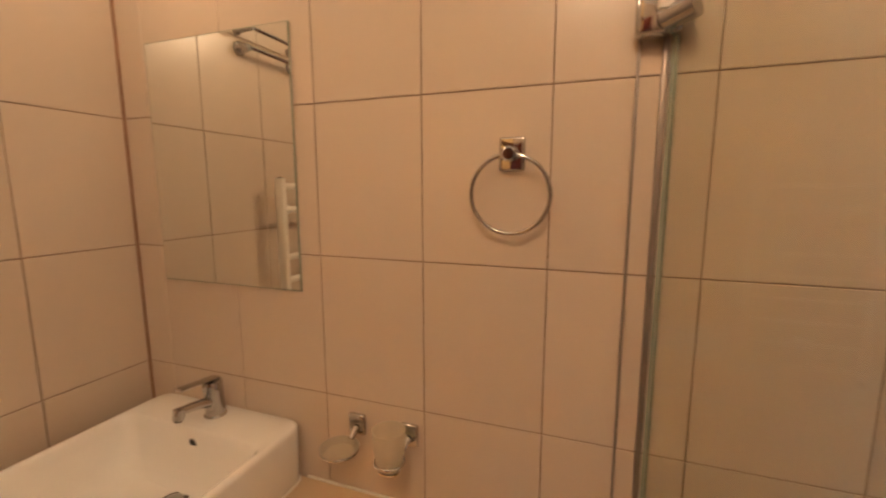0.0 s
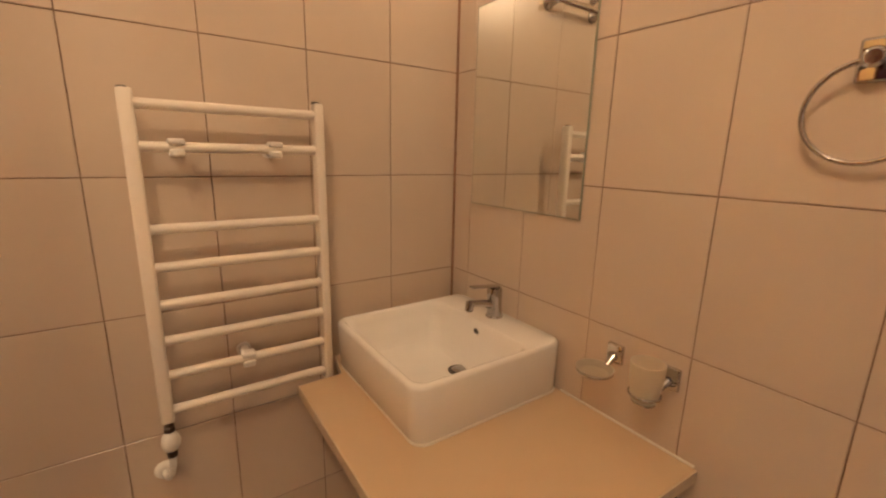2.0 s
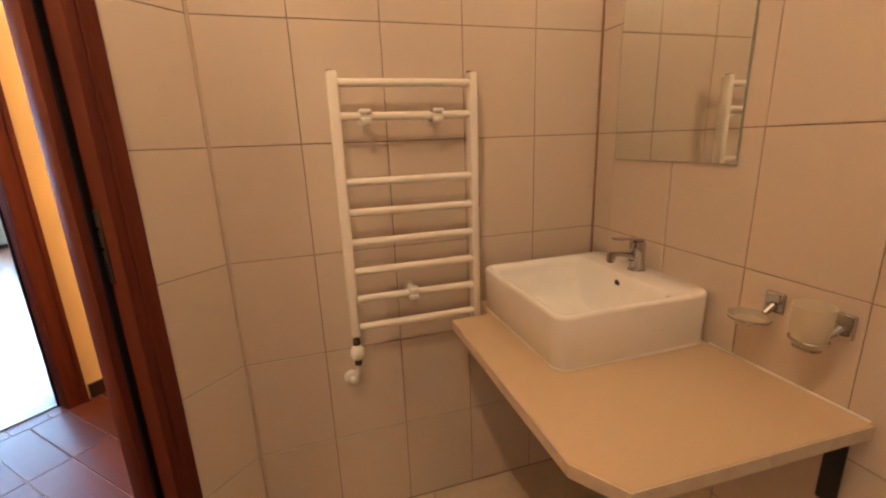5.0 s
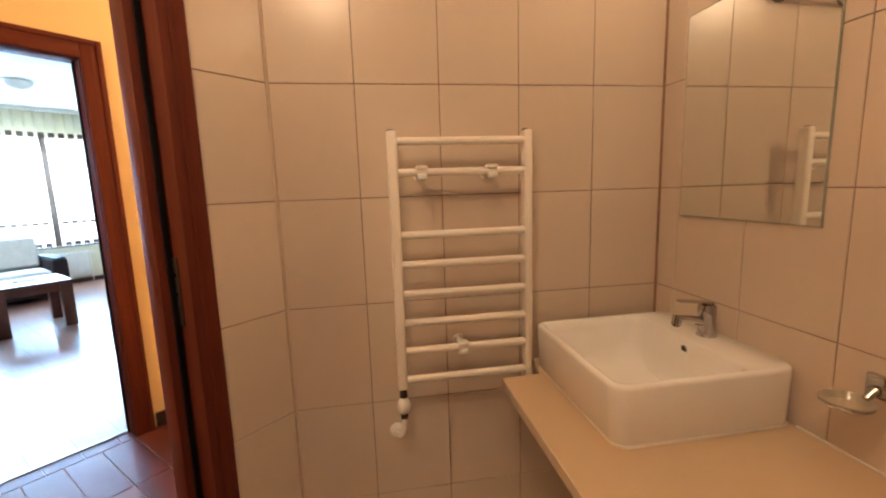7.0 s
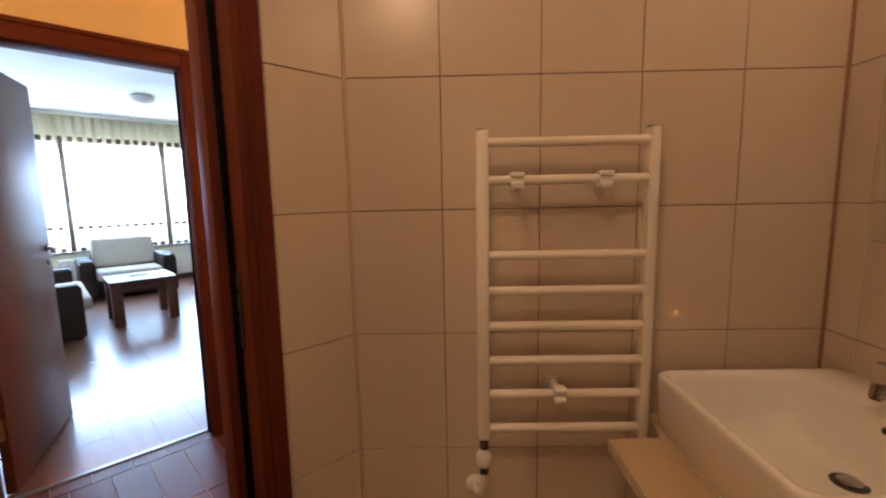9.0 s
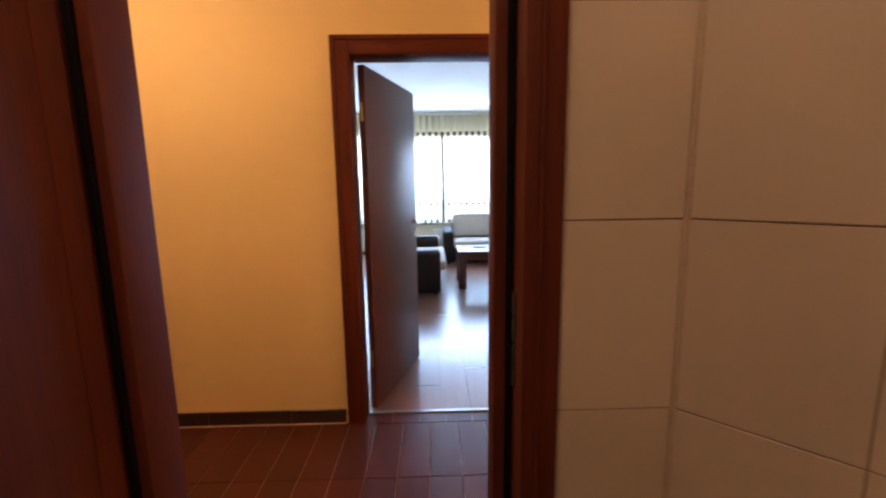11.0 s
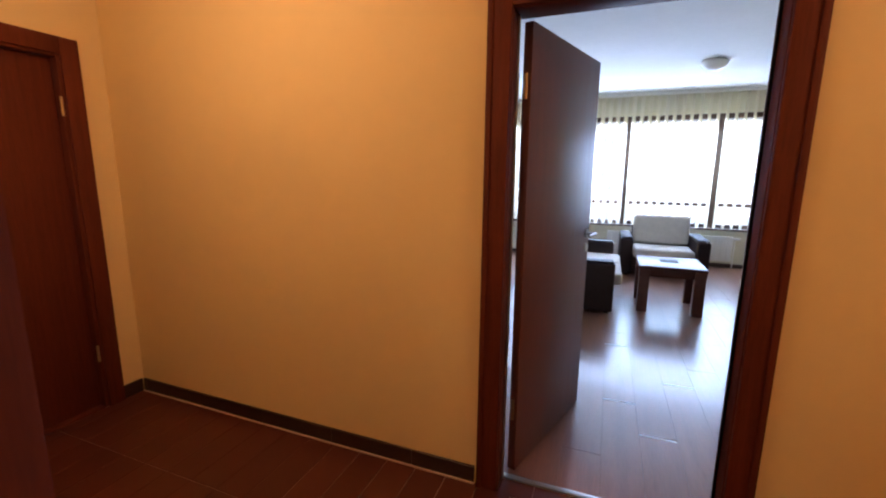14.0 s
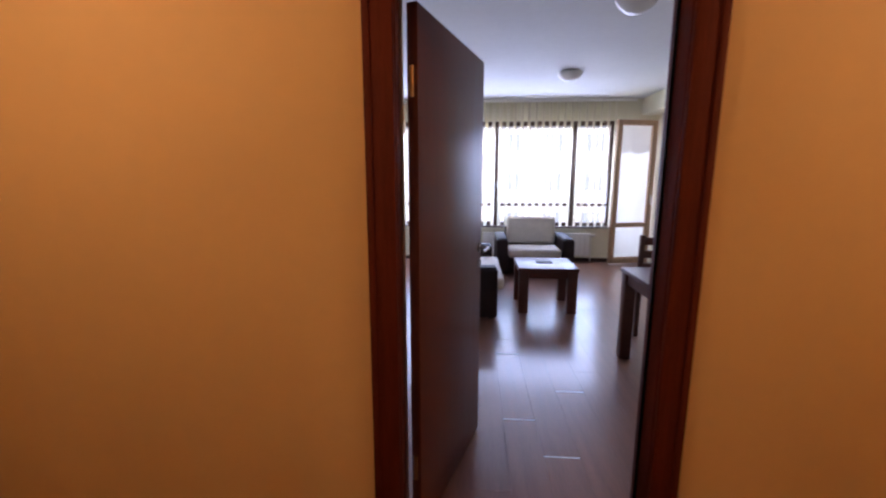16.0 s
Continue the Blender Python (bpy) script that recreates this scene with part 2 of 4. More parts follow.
def prism(bm, outline, z0, z1, bev=0.0):
    lo = [bm.verts.new((x, y, z0)) for x, y in outline]
    hi = [bm.verts.new((x, y, z1)) for x, y in outline]
    n = len(outline)
    bm.faces.new(lo[::-1])
    bm.faces.new(hi)
    for i in range(n):
        bm.faces.new((lo[i], lo[(i + 1) % n], hi[(i + 1) % n], hi[i]))
    bmesh.ops.recalc_face_normals(bm, faces=bm.faces)
    if bev:
        bmesh.ops.bevel(bm, geom=list(bm.edges), offset=bev, segments=2, affect="EDGES", profile=0.5)
    return bm


def part(name, bm, material, parent=None, label="", fr=ID, smooth=True, kind=""):
    """Links a bmesh, given in the frame fr, as one mesh object under its parent."""
    up = WM.get(parent, ID)
    bmesh.ops.recalc_face_normals(bm, faces=bm.faces)
    bm.transform(up.inverted() @ fr)
    me = bpy.data.meshes.new(name)
    bm.to_mesh(me)
    bm.free()
    me.materials.append(material)
    if smooth and len(me.polygons):
        me.polygons.foreach_set("use_smooth", [True] * len(me.polygons))
        me.set_sharp_from_angle(angle=radians(35))
    ob = new(name, me)
    if parent is not None:
        ob.parent = parent
    WM[ob] = up
    if label:
        ob["label"] = label
    if kind:
        ob["kind"] = kind
    return ob


def thing(name, label, category, base, fr=ID, group="", turn=0.0, kind=""):
    ob = new(name)
    m = fr @ Matrix.Translation(base) @ Matrix.Rotation(radians(turn), 4, "Z")
    ob.matrix_basis = m
    ob.empty_display_size = 0.05
    WM[ob] = m
    return tagged(ob, label, category, group, kind)


def structure(name, bm, material, label="", category="", fr=ID):
    ob = part(name, bm, material, None, "", fr, smooth=False)
    return tagged(ob, label, category, "", "structure")


def B():
    return bmesh.new()


# ---- shell: washroom, hall, living room ----
S = math.sqrt(0.5)


def bw(x, y):
    """Washroom plan place to world plan place."""
    return (S * (y - x), -S * (x + y))


LY = 0.883            # washroom face of the door wall
HY0, HY1 = 1.01, 2.522  # hall faces
LV = 2.63             # living-room face of the partition
WY = 8.5              # window wall
BATH_C, HALL_C, LIV_C = 2.60, 2.62, 2.70
T = 0.006             # tile thickness
GD = 0.0026           # depth of the joints

wall_radiator = structure("wall_radiator", box(B(), -0.12, -GD, -1.248, 0.12, 0, BATH_C), GROUT, "cream tiled washroom wall behind the towel radiator", "wall", BATH)
wall_mirror = structure("wall_mirror", box(B(), -GD, 2.22, GD, 0.12, 0, BATH_C), GROUT, "cream tiled washroom wall behind the mirror and basin", "wall", BATH)
wall_shower = structure("wall_shower", box(B(), 2.106, 2.22, -1.9, T, 0, BATH_C), GROUT, "cream tiled wall at the back of the shower", "wall", BATH)
wall_bath_side = structure("wall_bath_side", box(B(), -2.87, -2.756, -0.5, 1.0, 0, BATH_C), GROUT, "cream tiled washroom side wall", "wall")
# door wall with the washroom doorway between X -1.155 and -1.875
DW0, DW1, DH = -1.885, -1.145, 2.05
door_wall = B()
box(door_wall, -2.75, DW0, LY + T, HY0, 0, HALL_C)
box(door_wall, DW1, 1.4, LY + T, HY0, 0, HALL_C)
box(door_wall, DW0, DW1, LY + T, HY0, DH, HALL_C)
box(door_wall, -4.3, -2.75, LY + T, HY0, 0, HALL_C)
wall_washroom_door = structure("wall_washroom_door", door_wall, YELLOW, "wall between washroom and hall with a doorway", "wall")
# grout ground behind the tiles on the washroom side
gb = B()
box(gb, DW1 + 0.02, -0.86, LY + GD, LY + T + 0.001, 0, BATH_C)
box(gb, -2.75, DW0 - 0.02, LY + GD, LY + T + 0.001, 0, BATH_C)
part("grout_bed", gb, GROUT, wall_washroom_door, smooth=False)

pt = B()
LX0, LX1, LH = -1.735, -0.815, 2.07
box(pt, -4.3, LX0, HY1, LV, 0, HALL_C + 0.2)
box(pt, LX1, 1.7, HY1, LV, 0, HALL_C + 0.2)
box(pt, LX0, LX1, HY1, LV, LH, HALL_C + 0.2)
wall_living_door = structure("wall_living_door", pt, YELLOW, "yellow painted partition between hall and living room", "wall")
lp = B()
box(lp, -4.3, LX0 - 0.01, LV + 0.001, LV + 0.012, 0, LIV_C)
box(lp, LX1 + 0.01, 1.7, LV + 0.001, LV + 0.012, 0, LIV_C)
box(lp, LX0 - 0.01, LX1 + 0.01, LV + 0.001, LV + 0.012, LH, LIV_C)
part("plaster_skin", lp, CREAM, wall_living_door, "cream painted plaster", smooth=False)

EX = -4.115
ew = B()
ED0, ED1 = 1.46, 2.315
box(ew, EX - 0.13, EX, HY0, ED0, 0, HALL_C)
box(ew, EX - 0.13, EX, ED1, HY1, 0, HALL_C)
box(ew, EX - 0.13, EX, ED0, ED1, 2.05, HALL_C)
wall_hall_end = structure("wall_hall_end", ew, YELLOW, "yellow painted hall end wall with a doorway", "wall")
wall_hall_far = structure("wall_hall_far", box(B(), 1.2, 1.33, HY0, HY1, 0, HALL_C), YELLOW, "yellow painted wall closing the hall", "wall")

# living-room walls
RX, LX = 1.545, -3.6
structure("wall_living_side", box(B(), RX, RX + 0.15, LV, WY + 0.25, 0, LIV_C), CREAM, "cream living-room side wall", "wall")
structure("wall_living_sofa_side", box(B(), LX - 0.15, LX, LV, WY + 0.25, 0, LIV_C), CREAM, "cream living-room wall beside the sofa", "wall")
beam = structure("ceiling_beam", box(B(), 1.245, RX, LV + 0.02, WY, 2.44, LIV_C), CREAM, "cream boxed beam along the side wall", "beam")
WX0, WX1 = -3.0, 0.87      # window strip
BX0, BX1 = 0.89, 1.53      # balcony door
SILL, HEAD = 0.585, 2.362
ww = B()
box(ww, LX, WX0, WY, WY + 0.25, 0, LIV_C)
box(ww, WX0, WX1 + 0.01, WY, WY + 0.25, 0, SILL)
box(ww, WX0, WX1 + 0.01, WY, WY + 0.25, HEAD, LIV_C)
box(ww, WX1 + 0.01, RX, WY, WY + 0.25, HEAD, LIV_C)
box(ww, WX1 + 0.01, RX, WY, WY + 0.25, -0.05, 0.03)
wall_window = structure("wall_window", ww, CREAM, "cream window wall with a wide window and balcony door", "wall")

# ceilings
structure("ceiling_washroom", prism(B(), [(0.1, 0), (-0.883, 0.95), (-2.8, 0.95), (-2.8, -0.3), (-1.485, -1.6)], BATH_C, BATH_C + 0.1), WHITE, "white washroom ceiling", "ceiling")
structure("ceiling_hall", box(B(), -4.3, 1.35, LY + T, HY1 + 0.03, HALL_C, HALL_C + 0.1), WHITE, "white hall ceiling", "ceiling")
structure("ceiling_living", box(B(), LX - 0.15, RX + 0.15, HY1 + 0.03, WY + 0.25, LIV_C, LIV_C + 0.12), WHITE, "white living-room ceiling", "ceiling")

# floors
floor_washroom = structure("floor_washroom", prism(B(), [(0.1, 0), (-0.883, 0.95), (-2.8, 0.95), (-2.8, -0.3), (-1.485, -1.6)], -0.1, -0.006), GROUT, "beige tiled washroom floor", "floor")
floor_hall = structure("floor_hall", box(B(), -4.3, 1.3, 0.952, LV - 0.012, -0.1, -0.004), HALLGROUT, "red-brown plank tiled hall floor", "floor")
floor_living = structure("floor_living", box(B(), LX - 0.1, RX + 0.1, LV - 0.010, WY + 0.2, -0.1, -0.004), JOINT, "brown laminate living-room floor", "floor")

# ---- doors and casings ----
def cloth(name, colour):
    """Thin cloth that lets daylight glow through it."""
    m = mat(name, colour, 0.9, vary=0.03, scale=20, bump=0.2, bump_scale=300)
    nt = m.node_tree
    tl = nt.nodes.new("ShaderNodeBsdfTranslucent")
    tl.inputs["Color"].default_value = (*colour, 1)
    mx = nt.nodes.new("ShaderNodeMixShader")
    mx.inputs[0].default_value = 0.7
    nt.links.new(nt.nodes["Principled BSDF"].outputs[0], mx.inputs[1])
    nt.links.new(tl.outputs[0], mx.inputs[2])
    nt.links.new(mx.outputs[0], nt.nodes["Material Output"].inputs["Surface"])
    return m


BLINDCLOTH = cloth("cream_vertical_blind_cloth", (0.88, 0.83, 0.70))


def lever(parent, p, out, along, material=STEEL, fr=ID):
    """Lever handle on an oval rose with a key rose below; out and along are unit vectors."""
    p, out, along = Vector(p), Vector(out), Vector(along)
    h = B()
    rod(h, p, p + out * 0.008, 0.026, 24)
    rod(h, p + out * 0.006, p + out * 0.056, 0.010)
    rod(h, p + out * 0.055, p + out * 0.058 + along * 0.115, 0.0095, 16, 0.0075)
    k = B()
    rod(k, p - Vector((0, 0, 0.085)), p - Vector((0, 0, 0.085)) + out * 0.008, 0.024, 24)
    hd = part("handle", h, material, parent, "brushed steel lever handle", fr)
    part("key_rose", k, material, hd, fr=fr)


# washroom door frame
door_1 = thing("door_1", "red-brown veneered washroom door standing open", "door", (-1.51, 0.95, 0), kind="structure")
J0, J1, JH = -1.834, -1.187, 2.02     # inner faces of the stops
f = B()
box(f, J0 - 0.055, J0 - 0.035, 0.868, 1.04, 0, JH + 0.03)
box(f, J0 - 0.036, J0, 0.934, 1.034, 0, JH, 0.003)
part("jamb", f, WOOD, door_1)
f = B()
box(f, J1 + 0.035, J1 + 0.055, 0.868, 1.04, 0, JH + 0.03)
box(f, J1, J1 + 0.036, 0.956, 1.034, 0, JH, 0.003)
part("jamb", f, WOOD, door_1)
f = B()
box(f, J0 - 0.055, J1 + 0.055, 0.868, 1.04, JH + 0.031, JH + 0.05)
box(f, J0 - 0.0, J1 + 0.0, 0.957, 1.033, JH - 0.003, JH + 0.0305)
part("head_jamb", f, WOODH, door_1)
for x0, x1, y0 in ((J0 - 0.034, J0 - 0.020, 0.922), (J1 + 0.020, J1 + 0.034, 0.944)):
    part("seal", box(B(), x0, x1, y0, y0 + 0.0115, 0, JH, 0.002), SEAL, door_1, "black rubber seal, or on the hinge side a bright strip imitating light in the gap")
for ya, yb in ((0.866, 0.8775), (1.013, 1.031)):
    for x0, x1 in ((J0 - 0.13, J0 - 0.0355), (J1 + 0.0355, J1 + 0.097)):
        part("casing", box(B(), x0, x1, ya, yb, 0, JH + 0.108, 0.004), WOOD, door_1)
    part("head_casing", box(B(), J0 - 0.035, J1 + 0.035, ya, yb, JH + 0.036, JH + 0.108, 0.004), WOODH, door_1)
part("casing_bead", box(B(), J1 + 0.056, J1 + 0.064, 0.860, 0.8665, 0, JH + 0.06, 0.002), WOOD, door_1)
# leaf turned back into the washroom
lf = part("door_leaf", box(B(), J0 - 0.074, J0 - 0.036, 0.235, 0.905, 0.008, JH + 0.01, 0.003), WOOD, door_1, "dark red-brown veneered door leaf")
lever(lf, (J0 - 0.036, 0.30, 1.05), (1, 0, 0), (0, 1, 0))
for z in (0.25, 1.75):
    part("hinge", rod(B(), (J0 - 0.030, 0.915, z), (J0 - 0.030, 0.915, z + 0.09), 0.007), STEEL, door_1)
st = B()
box(st, J1 + 0.031, J1 + 0.0352, 0.921, 0.942, 1.02, 1.20, 0.0015)
sp = part("strike_plate", st, DARKMETAL, door_1, "dull dark strike plate")
for z in (1.105, 1.155):
    part("screw", rod(B(), (J1 + 0.0315, 0.932, z), (J1 + 0.0295, 0.932, z), 0.005, 10), CHROME, sp)

# living-room door
door_2 = thing("door_2", "dark brown living-room door opened inwards in a red-brown frame", "door", (-1.275, 2.55, 0), kind="structure")
O0, O1, OH = -1.713, -0.853, 2.045
for a, b in ((O0 - 0.034, O0), (O1, O1 + 0.034)):
    part("jamb", box(B(), a, b, 2.515, 2.645, 0, OH + 0.034, 0.002), WOOD, door_2)
part("head_jamb", box(B(), O0 + 0.0005, O1 - 0.0005, 2.515, 2.645, OH, OH + 0.034, 0.002), WOODH, door_2)
for ya, yb in ((2.497, 2.5205), (2.6465, 2.662)):
    part("casing", box(B(), O0 - 0.097, O0 - 0.004 if ya < 2.6 else O0 - 0.036, ya, yb, 0, OH + 0.097, 0.005), WOOD, door_2)
    part("casing", box(B(), O1 + 0.004 if ya < 2.6 else O1 + 0.036, O1 + 0.095, ya, yb, 0, OH + 0.097, 0.005), WOOD, door_2)
    part("head_casing", box(B(), O0 - 0.0035, O1 + 0.0035, ya + 0.001, yb, OH + 0.004, OH + 0.097, 0.005), WOODH, door_2)
for x0, x1 in ((O0 - 0.097, O0 - 0.074), (O1 + 0.072, O1 + 0.095)):
    part("casing_bead", box(B(), x0, x1, 2.490, 2.4975, 0, OH + 0.097, 0.003), WOOD, door_2)
part("casing_bead", box(B(), O0 - 0.0735, O1 + 0.0715, 2.490, 2.4985, OH + 0.074, OH + 0.097, 0.003), WOODH, door_2)
# right: dark rubber seal; hinge side: bright strip imitating light through the gap
for x0, x1 in ((O0 + 0.0005, O0 + 0.010), (O1 - 0.010, O1 - 0.0005)):
    part("seal", box(B(), x0, x1, 2.590, 2.600, 0, OH, 0.002), ALU if x0 < -1.5 else SEAL, door_2, "rubber seal, or on the hinge side a bright strip imitating light in the gap")
part("threshold_strip", box(B(), O0, O1, 2.600, 2.632, -0.002, 0.006, 0.003), ALU, door_2, "pale metal threshold strip")
hinge, free = Vector((-1.665, 2.655)), Vector((-1.424, 3.447))
d = (free - hinge).normalized()
ang = math.atan2(d.y, d.x)
DM = Matrix.Translation((hinge.x, hinge.y, 0)) @ Matrix.Rotation(ang, 4, "Z")
leaf = part("door_leaf", box(B(), 0.004, 0.826, 0.0, 0.040, 0.008, 2.042, 0.003), LEAF, door_2, "dark brown veneered leaf, ajar", DM)
part("leaf_edge", box(B(), 0.826, 0.8275, 0.004, 0.036, 0.010, 2.038), WOOD, leaf, fr=DM)
lever(leaf, (0.779, 0.0, 1.095), (0, -1, 0), (-1, 0, 0), HANDLE, DM)
lever(leaf, (0.779, 0.040, 1.095), (0, 1, 0), (-1, 0, 0), HANDLE, DM)
part("lock_plate", box(B(), 0.8276, 0.8290, 0.010, 0.030, 0.97, 1.18), STEEL, leaf, fr=DM)
for z in (0.28, 1.74):
    part("hinge", rod(B(), (-1.684, 2.654, z), (-1.684, 2.654, z + 0.10), 0.008), BRASS, door_2)
hp = B()
box(hp, O0 - 0.001, O0 + 0.003, 2.605, 2.643, 1.74, 1.84)
part("hinge_plate", hp, BRASS, door_2)

# door at the end of the hall
door_3 = thing("door_3", "red-brown veneered door closed at the end of the hall", "door", (EX, 1.86, 0), kind="structure")
part("door_leaf", box(B(), EX - 0.085, EX - 0.045, ED0 + 0.03, ED1 - 0.03, 0.008, 2.02, 0.003), WOOD, door_3)
for ya, yb in ((ED0, ED0 + 0.028), (ED1 - 0.028, ED1)):
    part("jamb", box(B(), EX - 0.13, EX + 0.004, ya, yb, 0, 2.049, 0.002), WOOD, door_3)
part("head_jamb", box(B(), EX - 0.13, EX + 0.004, ED0 + 0.0285, ED1 - 0.0285, 2.022, 2.049, 0.002), WOOD, door_3)
for ya, yb in ((ED0 - 0.075, ED0 + 0.012), (ED1 - 0.012, ED1 + 0.075)):
    part("casing", box(B(), EX + 0.005, EX + 0.022, ya, yb, 0, 2.125, 0.004), WOOD, door_3)
part("head_casing", box(B(), EX + 0.006, EX + 0.022, ED0 + 0.0125, ED1 - 0.0125, 2.036, 2.125, 0.004), WOOD, door_3)
for z in (0.3, 1.72):
    part("hinge", rod(B(), (EX + 0.004, ED1 - 0.03, z), (EX + 0.004, ED1 - 0.03, z + 0.10), 0.007), BRASS, door_3)
part("threshold", box(B(), EX - 0.128, EX + 0.003, ED0 + 0.029, ED1 - 0.029, -0.003, 0.0075, 0.002), WOOD, door_3)
lever(door_3, (EX - 0.045, ED0 + 0.10, 1.05), (1, 0, 0), (0, 1, 0))

# ---- washroom things ----
# towel radiator
rad = thing("towel_radiator", "white enamelled ladder towel radiator on the tiled wall", "radiator", (0.06, -0.708, 0.735), BATH)
Y0, Y1, XR = -0.908, -0.503, 0.070
for y, w in ((Y0, 0.0145), (Y1, 0.0125)):
    b = B()
    box(b, XR - 0.020, XR + 0.018, y - w, y + w, 0.738, 1.519, 0.007, 3)
    up = part("upright", b, RADIATOR, rad, fr=BATH)
    vc = B()
    turned(vc, [(0.010, 1.5185), (0.010, 1.5215), (0.007, 1.523)], Matrix.Translation((XR - 0.004, y - 0.003, 0)), 16)
    part("air_vent_cap", vc, DARKMETAL, up, "dark air vent cap", BATH)
for z in (1.489, 1.400, 1.218, 1.129, 1.039, 0.949, 0.860, 0.768):
    part("bar", rod(B(), (XR + 0.004, Y0 + 0.008, z), (XR + 0.004, Y1 - 0.006, z), 0.0115, 20), RADIATOR, rad, fr=BATH)
for y, z in ((-0.826, 1.400), (-0.616, 1.400), (-0.716, 0.860)):
    b = B()
    rod(b, (0.0, y, z - 0.004), (XR - 0.006, y, z - 0.004), 0.0115)
    rod(b, (0.0, y, z - 0.004), (0.004, y, z - 0.004), 0.019, 20)
    box(b, XR - 0.010, XR + 0.024, y - 0.017, y + 0.017, z + 0.006, z + 0.019, 0.005, 3)
    box(b, XR - 0.010, XR + 0.022, y - 0.015, y + 0.015, z - 0.021, z - 0.004, 0.005, 3)
    br = part("wall_bracket", b, PLASTIC, rad, "white plastic wall bracket", BATH)
    part("screw_cap", rod(B(), (XR + 0.0215, y, z - 0.012), (XR + 0.0235, y, z - 0.012), 0.005, 12), PLASTIC, br, fr=BATH)
b = B()
turned(b, [(0.010, 0.708), (0.0135, 0.711), (0.0135, 0.722), (0.011, 0.725), (0.011, 0.738)], Matrix.Translation((XR, Y0, 0)), 6)
part("union_nut", b, DARKMETAL, rad, "dull dark metal union nut", BATH)
b = B()
turned(b, [(0.007, 0.655), (0.0145, 0.660), (0.0205, 0.671), (0.0215, 0.682), (0.0195, 0.694), (0.013, 0.704), (0.008, 0.708)], Matrix.Translation((XR, Y0, 0)))
part("valve_head", b, PLASTIC, rad, "white round radiator valve", BATH)
part("valve_collar", rod(B(), (XR, Y0, 0.6555), (XR, Y0, 0.640), 0.0115, 16), DARKMETAL, rad, "dull dark metal collar", BATH)
b = B()
bend = [(XR, Y0, 0.641), (XR, Y0 - 0.002, 0.610), (XR - 0.006, Y0 - 0.007, 0.585), (XR - 0.020, Y0 - 0.014, 0.568), (XR - 0.040, Y0 - 0.020, 0.562), (0.004, Y0 - 0.022, 0.561)]
for p, q in zip(bend, bend[1:]):
    rod(b, p, q, 0.008, 14)
part("connecting_pipe", b, PLASTIC, rad, fr=BATH)
b = B()
turned(b, [(0.025, 0.0), (0.025, 0.003), (0.020, 0.010), (0.010, 0.014)], Matrix.Translation((0.0, Y0 - 0.022, 0.561)) @ Matrix.Rotation(radians(90), 4, "Y"))
part("wall_rosette", b, PLASTIC, rad, fr=BATH)

# worktop
CT = 0.765
counter = thing("vanity_worktop", "beige limestone vanity worktop with a clipped corner and pale sawn edge", "worktop", (0.45, -0.02, CT - 0.032), BATH)
outline = [(0.002, -0.004), (0.002, -0.455), (0.118, -0.480), (0.122, -0.605), (0.782, -0.607), (0.872, -0.548), (0.893, -0.004)]
part("slab", prism(B(), outline, CT - 0.030, CT - 0.0015, 0.0), STONEEDGE, counter, "pale sawn stone edge", BATH, smooth=False)
inner = [(x + (0.003 if x < 0.4 else -0.003), y + (0.003 if y < -0.3 else -0.001)) for x, y in outline]
part("polished_top", prism(B(), inner, CT - 0.0014, CT), STONE, counter, "polished beige limestone", BATH, smooth=False)
b = B()
box(b, 0.53, 0.886, -0.0075, -0.0005, CT + 0.0005, CT + 0.0055, 0.002)
part("silicone_bead", b, SILICONE, counter, "white silicone bead", BATH)
# steel brackets carrying the worktop
for x in (0.845, 0.20):
    br = thing("shelf_bracket", "black painted steel angle bracket under the worktop", "bracket", (x, -0.01, CT - 0.20), BATH, "worktop brackets")
    b = B()
    box(b, x - 0.018, x + 0.018, -0.008, -0.001, CT - 0.22, CT - 0.0305, 0.001)
    part("wall_arm", b, BLACKMETAL, br, fr=BATH)
    part("top_arm", box(B(), x - 0.018, x + 0.018, -0.42, -0.0085, CT - 0.038, CT - 0.0305, 0.001), BLACKMETAL, br, fr=BATH)
# waste trap below
trap = thing("basin_waste_trap", "pale plastic bottle trap under the worktop", "drain pipe", (0.29, -0.22, CT - 0.04), BATH)
part("tailpipe", rod(B(), (0.29, -0.22, CT - 0.0305), (0.29, -0.22, 0.55), 0.018), PLASTIC, trap, fr=BATH)
part("bottle", turned(B(), [(0.02, 0.42), (0.036, 0.43), (0.036, 0.55), (0.02, 0.56)], Matrix.Translation((0.29, -0.22, 0))), PLASTIC, trap, fr=BATH)
part("outlet", rod(B(), (0.29, -0.22, 0.50), (0.29, -0.001, 0.50), 0.017), PLASTIC, trap, fr=BATH)


# basin
def rounded(x0, x1, y0, y1, r, z, n=6):
    pts = []
    for cx, cy, a0 in ((x1 - r, y1 - r, 0), (x0 + r, y1 - r, 90), (x0 + r, y0 + r, 180), (x1 - r, y0 + r, 270)):
        for i in range(n + 1):
            a = radians(a0 + 90 * i / n)
            pts.append(Vector((cx + r * math.cos(a), cy + r * math.sin(a), z)))
    return pts


